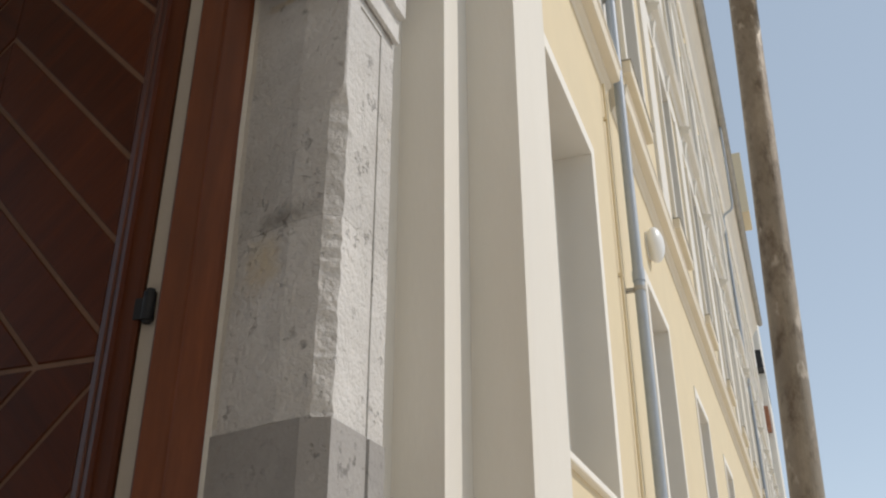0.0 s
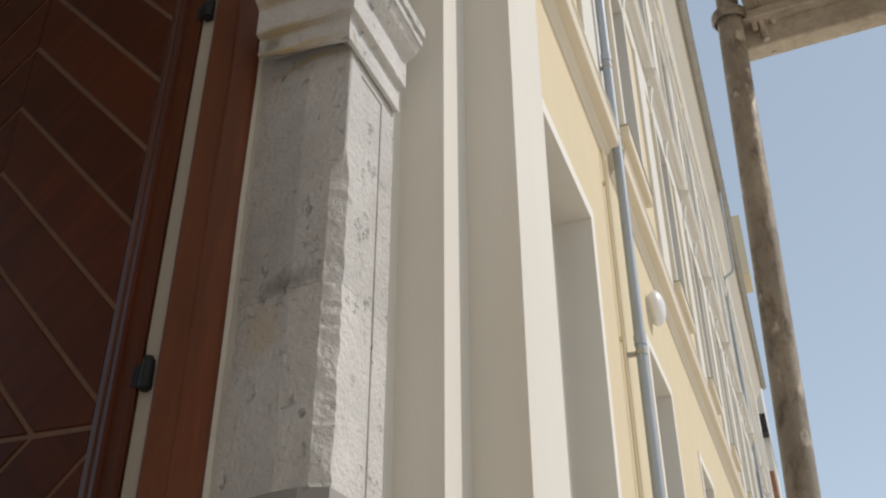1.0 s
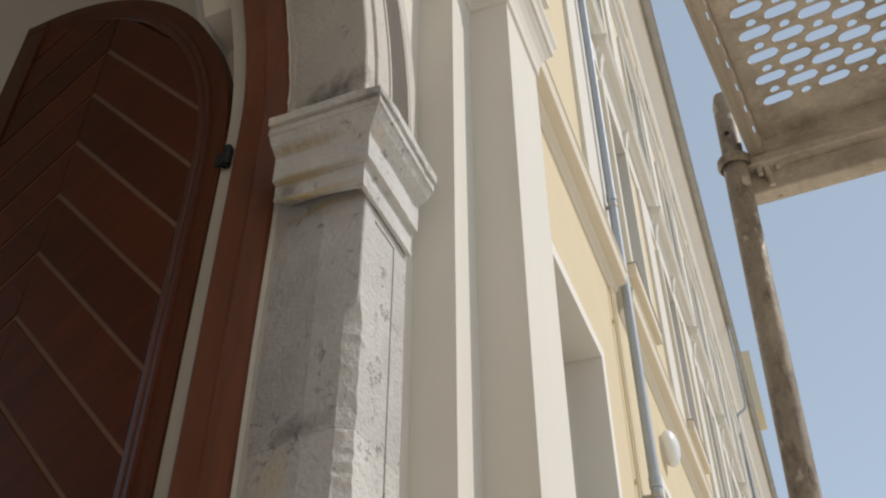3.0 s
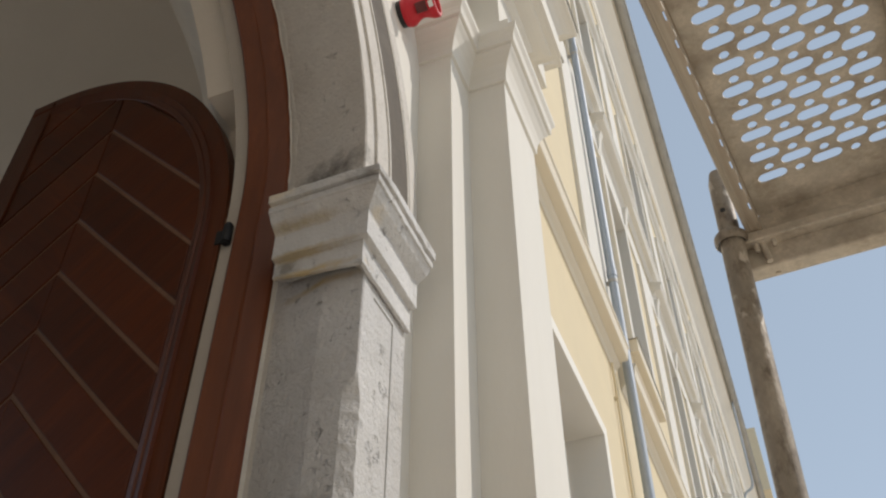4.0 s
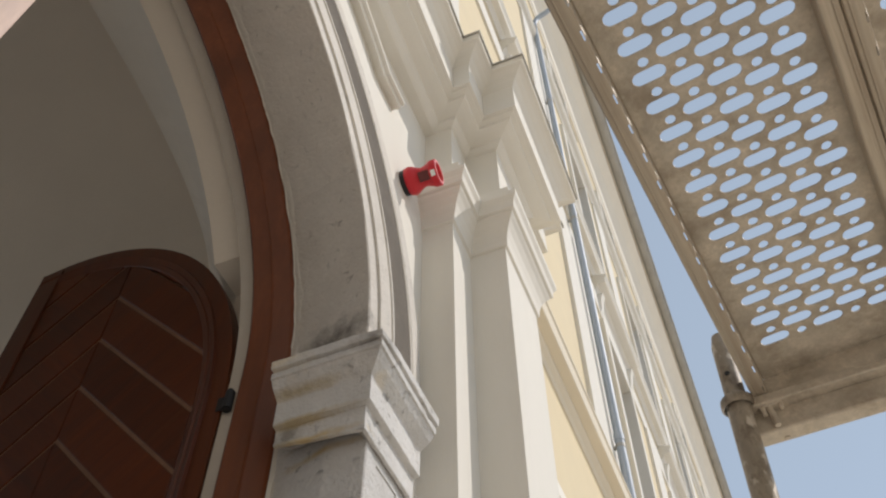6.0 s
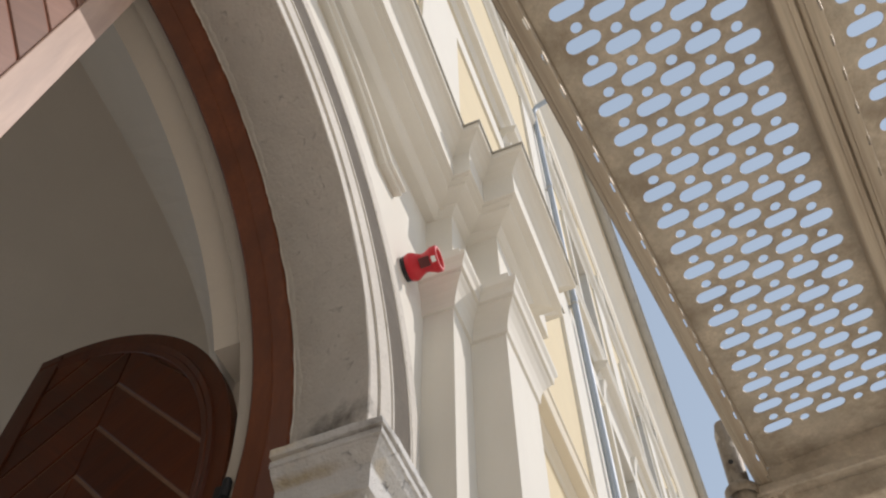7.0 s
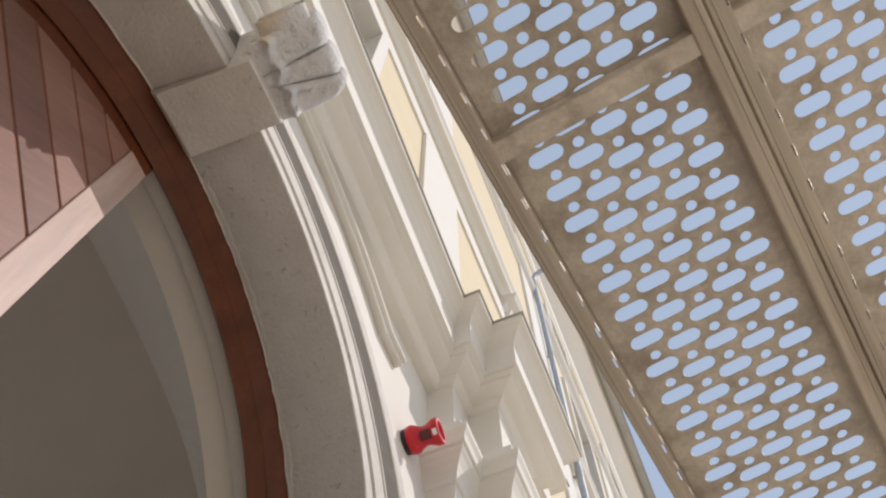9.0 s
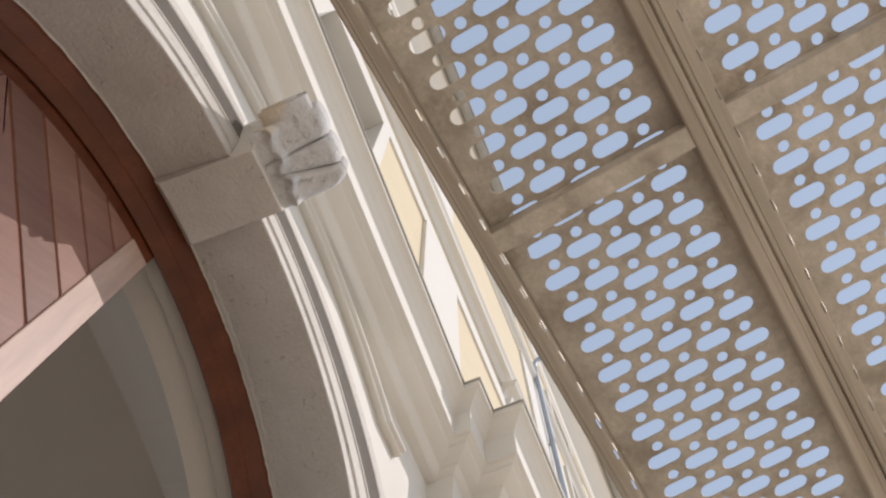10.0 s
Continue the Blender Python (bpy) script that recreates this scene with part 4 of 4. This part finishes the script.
def hood(yc, z, name="window_hood"):
    root = empty(name, (XW, yc, z))
    prof = [(-0.02, z), (0.02, z), (0.03, z + 0.05), (0.06, z + 0.09), (0.06, z + 0.11), (0.15, z + 0.12), (0.15, z + 0.17), (0.175, z + 0.21), (0.175, z + 0.23), (-0.02, z + 0.29)]
    adopt(sweep("hood_moulding", [(XW, yc - 0.72), (XW, yc + 0.72)], prof, M_CREAM, caps=True), root)
    for s in (-0.62, 0.62):
        bm = bmesh.new()
        n = 14
        pts = []
        for i in range(n + 1):
            q = i / n
            pts.append((0.015 + 0.075 * (0.5 - 0.5 * math.cos(math.pi * q)) + 0.015 * math.sin(q * math.pi * 2), z - 0.34 + 0.34 * q))
        lo = [bm.verts.new((XW + x, yc + s - 0.05, zz)) for x, zz in pts] + [bm.verts.new((XW - 0.01, yc + s - 0.05, z)), bm.verts.new((XW - 0.01, yc + s - 0.05, z - 0.34))]
        hi = [bm.verts.new((XW + x, yc + s + 0.05, zz)) for x, zz in pts] + [bm.verts.new((XW - 0.01, yc + s + 0.05, z)), bm.verts.new((XW - 0.01, yc + s + 0.05, z - 0.34))]
        bm.faces.new(lo)
        bm.faces.new(hi)
        for i in range(len(lo)):
            j = (i + 1) % len(lo)
            bm.faces.new((lo[i], lo[j], hi[j], hi[i]))
        adopt(part("scroll_bracket", bm, M_CREAM), root)
    return tagged(root, "cream moulded window hood on scroll brackets", "window hood", "window hoods")


h0 = hood(WIN0, 8.552)
for k in range(1, NB):
    copy_thing(h0, pose(XW, WIN0 + BAY * k, 8.552))

EAVE_X = 0.64
bm = bmesh.new()
add_box(bm, XW - 0.5, EAVE_X - 0.03, -3.2, YEND, TOP, TOP + 0.12)
tagged(part("eaves_soffit", bm, M_EAVE), "plain beige boarded eaves soffit under the roof edge", "eaves", kind="structure")
GUT = [(-0.03, 16.83), (0.0, 16.77), (0.04, 16.725), (0.09, 16.71), (0.14, 16.725), (0.172, 16.76), (0.176, 16.775), (0.190, 16.768), (0.202, 16.775), (0.204, 16.79), (0.195, 16.80), (0.186, 16.80), (0.18, 16.80), (0.13, 16.74), (0.05, 16.74), (0.0, 16.80)]
tagged(sweep("eaves_gutter", [(EAVE_X - 0.2, -3.2), (EAVE_X - 0.2, YEND)], GUT, M_GUTTER), "grey half-round metal gutter along the eaves", "gutter", kind="structure")
obj_roof = obj("roof", [(EAVE_X - 0.05, -3.2, 16.93), (EAVE_X - 0.05, YEND, 16.93), (-2.2, YEND, 18.1), (-2.2, -3.2, 18.1), (-5.2, -3.2, 16.9), (-5.2, YEND, 16.9)], [(0, 1, 2, 3), (3, 2, 5, 4)], M_ROOF)
tagged(obj_roof, "reddish clay tiled roof slope", "roof", kind="structure")
bm = bmesh.new()
add_box(bm, -5.0, -4.8, -3.2, YC - 1.85, 0, TOP)
add_box(bm, -5.0, -4.8, YC + 1.85, YEND, 0, TOP)
add_box(bm, -5.0, -4.8, YC - 1.85, YC + 1.85, ZS + 2.1, TOP)
add_box(bm, -4.8, XW - 0.5, -3.4, -3.2, 0, TOP)
add_box(bm, -4.8, XW - 0.5, YEND - 0.2, YEND - 0.01, 0, TOP)
tagged(part("wall_rear", bm, M_YELLOW), "plain rendered rear and side walls of the house", "wall", kind="structure")

# ---- downpipe ----
pipe = empty("downpipe", (0.14, PIPE_Y, 0))
tagged(pipe, "bluish zinc rainwater downpipe fixed to the house front", "downpipe")
PR = 0.036
for z0, z1 in ((0.1, 3.13), (3.13, 5.53), (5.53, 8.6), (8.6, 11.2), (11.2, 13.5)):
    bm = bmesh.new()
    tube(bm, (0.14, PIPE_Y, z0), (0.14, PIPE_Y, z1), PR, 24)
    adopt(part("pipe_length", bm, M_ZINC, smooth=False), pipe)
    bm = bmesh.new()
    tube(bm, (0.14, PIPE_Y, z1 - 0.05), (0.14, PIPE_Y, z1 + 0.02), PR + 0.005, 24)
    adopt(part("socket", bm, M_ZINC), pipe)
    bm = bmesh.new()
    tube(bm, (0.14, PIPE_Y, z1 - 0.12), (0.14, PIPE_Y, z1 - 0.09), PR + 0.004, 24)
    add_box(bm, XW - 0.02, 0.1, PIPE_Y - 0.01, PIPE_Y + 0.01, z1 - 0.12, z1 - 0.09)
    adopt(part("pipe_clip", bm, M_LEAD), pipe)
bm = bmesh.new()
bend = [(0.14, 13.46), (0.145, 13.56), (0.165, 13.65), (0.205, 13.72), (0.26, 13.76), (0.34, 13.80), (0.40, 13.85), (0.44, 13.94), (0.455, 14.05), (0.46, 16.74)]
old = None
for i, (x, z) in enumerate(bend):
    x0, z0 = bend[max(0, i - 1)]
    x1, z1 = bend[min(len(bend) - 1, i + 1)]
    t_ = Vector((x1 - x0, 0, z1 - z0)).normalized()
    side = Vector((t_.z, 0, -t_.x))
    ring = [bm.verts.new(Vector((x, PIPE_Y, z)) + side * PR * math.cos(a * math.pi / 12) + Vector((0, PR * math.sin(a * math.pi / 12), 0))) for a in range(24)]
    if old:
        for a in range(24):
            bm.faces.new((old[a], old[(a + 1) % 24], ring[(a + 1) % 24], ring[a]))
    old = ring
adopt(part("swan_neck", bm, M_ZINC, smooth=True), pipe)
copy_thing(pipe, pose(0.14, PIPE_Y + 6.5 * BAY, 0))


def conductor():
    """Thin painted wire beside the downpipe, on small stand-off clips."""
    root = empty("lightning_conductor", (XW, PIPE_Y - 0.25, 0))
    tagged(root, "thin yellowish lightning conductor clipped to the wall", "conductor")
    bm = bmesh.new()
    tube(bm, (0.02, 0, 0.3), (0.02, 0, 4.49), 0.0095, 12)
    part("wire", bm, M_YELLOW, root)
    for z in (1.3, 3.03, 4.2):
        bm = bmesh.new()
        add_box(bm, -0.005, 0.03, -0.015, 0.015, z - 0.012, z + 0.012, 0.003)
        part("clip", bm, M_YELLOW, root)


conductor()


def neighbour():
    """Taller house beyond the end of the front: cornices, dark roof edge, jutting bay high up."""
    root = empty("neighbour_house", (0, 50, 0))
    tagged(root, "pale plastered neighbouring house beyond the end of the front", "house")
    for name, b, material in (("wall", (-9, 0.0, 43.4, 58, 0, 19.0), M_CREAM), ("tower_wall", (-9, 0.30, 50, 58, 0, 31.5), M_CREAM), ("bay", (-1, 0.92, 50, 52.5, 26.4, 30.4), M_YELLOW),
                              ("roof_edge", (-9, 0.30, 49.0, 57.9, 16.7, 17.7), M_IRON), ("band", (-9, 0.22, 48.8, 57.8, 13.5, 14.6), M_ROOF)):
        bm = bmesh.new()
        add_box(bm, b[0], b[1], b[2] - 50, b[3] - 50, b[4], b[5], 0.02)
        part(name, bm, material, root)


neighbour()

# ---- scaffold ----
PSI = radians(-7.92)
AX, BX = Vector((math.cos(PSI), math.sin(PSI), 0)), Vector((-math.sin(PSI), math.cos(PSI), 0))
DECK_Z = 2.26
DM = Matrix(((AX.x, BX.x, 0, 0), (AX.y, BX.y, 0, 0), (0, 0, 1, DECK_Z), (0, 0, 0, 1)))
COL, PER = 0.0641, 0.07193
END_B, START_B, BAR_B = 1.938, -0.88, 0.528


def stadium(cx, cy, hl, r, n=6):
    pts = []
    for i in range(n + 1):
        a = -math.pi / 2 + math.pi * i / n
        pts.append((cx + hl + r * math.cos(a), cy + r * math.sin(a)))
    for i in range(n + 1):
        a = math.pi / 2 + math.pi * i / n
        pts.append((cx - hl + r * math.cos(a), cy + r * math.sin(a)))
    return pts


def deck(a0, label, ROW0=1.8125):
    """One perforated steel deck: plate with staggered slots and round holes, folded sides, middle stiffener."""
    W, MARG = 0.4605, 0.1067
    root = empty("scaffold_deck")
    root.matrix_world = DM
    tagged(root, label, "scaffold deck", "scaffold decks")
    first_col = a0 + MARG
    vs, fs = [], []

    def cell(xa, xb, ya, yb, hole):
        b = len(vs)
        if hole is None:
            vs.extend([(xa, ya, 0), (xb, ya, 0), (xb, yb, 0), (xa, yb, 0)])
            fs.append((b, b + 1, b + 2, b + 3))
            return
        n = len(hole)
        cx, cy = (xa + xb) / 2, (ya + yb) / 2
        outer = []
        for (hx, hy) in hole:
            dx, dy = hx - cx, hy - cy
            s_ = min((xb - cx) / abs(dx) if abs(dx) > 1e-9 else 1e9, (yb - cy) / abs(dy) if abs(dy) > 1e-9 else 1e9)
            outer.append((cx + dx * s_, cy + dy * s_))
        for c in ((xa, ya), (xb, ya), (xb, yb), (xa, yb)):
            j = min(range(n), key=lambda q: (outer[q][0] - c[0]) ** 2 + (outer[q][1] - c[1]) ** 2)
            outer[j] = c
        vs.extend([(p[0], p[1], 0) for p in hole] + [(p[0], p[1], 0) for p in outer] + [(p[0], p[1], 0.004) for p in hole])
        for i in range(n):
            j = (i + 1) % n
            fs.append((b + i, b + j, b + n + j, b + n + i))
            fs.append((b + i, b + j, b + 2 * n + j, b + 2 * n + i))
    half = PER / 2
    nrow = int((ROW0 - START_B - 0.12) / half)
    xl, xr = first_col - 0.64 * COL, first_col + 4.64 * COL
    sw, rw = 0.040, 0.0232                    # half widths of slot and round-hole cells
    for r in range(nrow):
        cy = ROW0 - r * half
        ya_, yb_ = cy - half / 2, cy + half / 2
        edge = xl
        for c in range(5):
            cx = first_col + c * COL
            slot = (r + c) % 2 == 0
            hw = sw if slot else rw
            if edge < cx - hw - 1e-6:
                cell(edge, cx - hw, ya_, yb_, None)
            cell(cx - hw, cx + hw, ya_, yb_, stadium(cx, cy, 0.0195, 0.0152) if slot else stadium(cx, cy + 0.0045, 0.0001, 0.0108))
            edge = cx + hw
        if edge < xr:
            cell(edge, xr, ya_, yb_, None)
    yl = ROW0 - (nrow - 0.5) * half
    cell(a0 + 0.0405, xl, START_B, END_B, None)
    cell(xr, a0 + W - 0.0375, START_B, END_B, None)
    cell(xl, xr, START_B, yl, None)
    cell(xl, xr, ROW0 + half / 2, END_B, None)
    obj("perforated_plate", vs, fs, M_GALV, root, "weathered perforated steel plate")
    # folded sides: outer web, slotted bottom flange, fold up to the plate
    for s, x0 in ((1, a0), (-1, a0 + W)):
        v2, f2 = [], []

        def strip(p, q, ya, yb):
            b = len(v2)
            v2.extend([(x0 + s * p[0], ya, p[1]), (x0 + s * q[0], ya, q[1]), (x0 + s * q[0], yb, q[1]), (x0 + s * p[0], yb, p[1])])
            f2.append((b, b + 1, b + 2, b + 3))
        sec = [(0.0, 0.006), (0.0, -0.050), (0.003, -0.055), (0.0312, -0.055), (0.0345, -0.0546), (0.0365, -0.053), (0.0375, -0.050), (0.0375, 0.006)]
        for q in range(len(sec) - 1):
            if s > 0 and q == 3:
                continue
            strip(sec[q], sec[q + 1], START_B, END_B)
        inner = [(0.0025, 0.006), (0.0025, -0.049), (0.0045, -0.0525), (0.0300, -0.0525)]
        for q in range(3):
            strip(inner[q], inner[q + 1], START_B, END_B)
        if s > 0:                                   # the slotted line of the flange
            y, last = 0.184 - 0.0747 * 14, START_B
            while y < END_B - 0.03:
                strip(sec[3], sec[4], last, y - 0.011)
                last = y + 0.011
                y += 0.0747
            strip(sec[3], sec[4], last, END_B)
        obj("side_rail", v2, f2, M_RAIL, root)
        # rolled bead along the outer face
        bm = bmesh.new()
        tube(bm, (x0 + s * 0.012, START_B, -0.0552), (x0 + s * 0.012, END_B, -0.0552), 0.0022, 8)
        part("rail_bead", bm, M_RAIL, root)
    box("stiffener", a0 + 0.004, a0 + W - 0.004, BAR_B - 0.021, BAR_B + 0.021, -0.050, -0.002, M_GALV, root, bevel=0.003)
    box("joint_strip", a0 + 0.036, a0 + 0.046, START_B, END_B, 0.006, 0.008, M_RAIL, root)
    for y in (START_B + 0.002, END_B - 0.006):
        box("end_plate", a0 + 0.004, a0 + W - 0.004, y, y + 0.004, -0.066, -0.001, M_GALV, root)
    return root


DECK = "weathered galvanised perforated steel scaffold deck seen from below"
deck(0.7245, DECK)
deck(1.1863, DECK, 1.822)
deck(1.648, DECK, 1.815)


def scaffold(base, top, bpos):
    """One frame: leaning tube with collar and spigot, box-section transom, deck claw and pin."""
    base, top = Vector(base), Vector(top)
    d = (top - base).normalized()
    root = empty("scaffold_tower", base)
    tagged(root, "weathered galvanised scaffold frame with a tube, collar and transom", "scaffold frame", "scaffold frames")
    R_ = 0.0295
    bm = bmesh.new()
    tube(bm, base, top, R_, 32)
    adopt(part("standard_tube", bm, M_TUBE), root)
    bm = bmesh.new()
    tube(bm, top - d * 0.01, top + d * 0.20, R_ - 0.004, 28)
    q = d.to_track_quat("Z", "Y").to_matrix().to_4x4()
    bmesh.ops.create_cone(bm, cap_ends=True, segments=28, radius1=R_ - 0.004, radius2=R_ - 0.011, depth=0.04, matrix=Matrix.Translation(top + d * 0.22) @ q)
    adopt(part("spigot", bm, M_TUBE), root)
    bm = bmesh.new()
    tube(bm, top + d * 0.085 + Vector((-0.004, -0.0275, 0)), top + d * 0.085 + Vector((-0.004, -0.010, 0)), 0.0065, 14)
    adopt(part("pin_hole", bm, M_IRON), root)
    bm = bmesh.new()
    for h_, r_ in ((-0.016, 0.036), (-0.008, 0.0415), (0.008, 0.0415), (0.016, 0.035)):
        ring = [bm.verts.new(top + d * h_ + q @ Vector((r_ * math.cos(a * math.pi / 14), r_ * math.sin(a * math.pi / 14), 0))) for a in range(28)]
        if h_ > -0.016:
            for a in range(28):
                bm.faces.new((old[a], old[(a + 1) % 28], ring[(a + 1) % 28], ring[a]))
        old = ring
    adopt(part("collar", bm, M_TUBE, smooth=True), root)
    m = Matrix(((AX.x, BX.x, 0, 0), (AX.y, BX.y, 0, 0), (0, 0, 1, 0), (0, 0, 0, 1))) @ pose(0.70, bpos, 0, 0, 0, 4.3)
    bm = bmesh.new()
    add_box(bm, -0.006, 1.6, 0.0, 0.050, 2.112, 2.180, 0.006, m)
    adopt(part("transom", bm, M_GALV), root)
    bm = bmesh.new()
    add_box(bm, 0.012, 1.6, -0.032, 0.006, 2.176, 2.2035, 0.003, m)
    adopt(part("deck_rail", bm, M_GALV), root)
    bm = bmesh.new()
    add_box(bm, 0.025, 0.085, -0.022, 0.012, 2.172, 2.186, 0.004, m)
    add_box(bm, 0.030, 0.042, -0.022, -0.008, 2.150, 2.18, 0.004, m)
    add_box(bm, 0.072, 0.084, -0.022, -0.008, 2.158, 2.18, 0.004, m)
    adopt(part("deck_claw", bm, M_GALV), root)
    bm = bmesh.new()
    a, b = m @ Vector((0.056, -0.012, 2.115)), m @ Vector((0.048, -0.012, 2.215))
    tube(bm, a, b, 0.0075, 14)
    adopt(part("locking_pin", bm, M_GALV), root)
    bm = bmesh.new()
    tube(bm, m @ Vector((0.066, 0.035, 2.108)), m @ Vector((0.066, 0.035, 2.122)), 0.0065, 10)
    adopt(part("bolt", bm, M_GALV), root)
    bm = bmesh.new()
    tube(bm, m @ Vector((0.014, 0.020, 2.1170)), m @ Vector((0.014, 0.020, 2.121)), 0.0065, 12)
    adopt(part("drain_hole", bm, M_IRON), root)
    o = m @ Vector((1.55, 0.025, 0.0))
    bm = bmesh.new()
    tube(bm, (o.x, o.y, 0.0), (o.x, o.y, 2.33), R_, 24)
    adopt(part("standard_tube", bm, M_TUBE), root)
    return root


scaffold((0.8525, 1.80, 0.0), (0.944, 1.80, 2.195), 1.944)
scaffold((0.46, -0.95, 0.0), (0.475, -0.95, 2.195), -0.93)


# ---- small things on the wall ----
def siren():
    """Waisted red horn on a dark foot: turned profile along the wall's normal."""
    root = empty("alarm_siren", (XP - 0.004, 1.745, 3.65))
    tagged(root, "small red plastic alarm siren with dark base beside the arch", "siren")

    def turned_part(name, prof, material, label=""):
        bm = bmesh.new()
        old = None
        for x, r in prof:
            ring = [bm.verts.new((x, r * math.cos(a * math.pi / 14), r * math.sin(a * math.pi / 14))) for a in range(28)]
            if old:
                for a in range(28):
                    bm.faces.new((old[a], old[(a + 1) % 28], ring[(a + 1) % 28], ring[a]))
            else:
                bm.faces.new(ring)
            old = ring
        bm.faces.new(old)
        return part(name, bm, material, root, label)
    turned_part("base", [(0.0, 0.050), (0.022, 0.052), (0.026, 0.048)], M_BLACKPL)
    turned_part("horn_base", [(0.024, 0.054), (0.04, 0.058), (0.050, 0.056), (0.075, 0.042), (0.088, 0.038)], M_RED)
    horn = turned_part("lens", [(0.087, 0.038), (0.10, 0.040), (0.120, 0.049), (0.128, 0.053), (0.148, 0.054), (0.153, 0.050), (0.153, 0.040), (0.140, 0.036)], M_RED)
    bm = bmesh.new()
    add_box(bm, 0.130, 0.147, -0.012, 0.012, -0.0560, -0.0545, 0.0, pose(0, 0, 0, -35, 0, 0))
    part("label", bm, M_LAMPWHITE, horn, "small white label")
    bm = bmesh.new()
    add_box(bm, 0.078, 0.122, -0.020, 0.020, -0.050, -0.040, 0.002, pose(0, 0, 0, -35, 0, 0))
    part("rating_plate", bm, M_DARKRED, horn, "dark grey rating plate")


siren()


def wall_lamp():
    root = empty("wall_lamp", (XW, 7.02, 4.03))
    tagged(root, "white oval bulkhead lamp on the yellow wall", "wall lamp")
    bm = bmesh.new()
    bmesh.ops.create_uvsphere(bm, u_segments=24, v_segments=14, radius=1.0)
    bmesh.ops.scale(bm, vec=(0.075, 0.15, 0.15), verts=bm.verts)
    bmesh.ops.translate(bm, vec=(0.06, 0, 0), verts=bm.verts)
    part("shade", bm, M_LAMPWHITE, root, smooth=True)
    bm = bmesh.new()
    tube(bm, (0.0, 0, 0), (0.04, 0, 0), 0.12, 24)
    part("base", bm, M_LAMPWHITE, root)


wall_lamp()
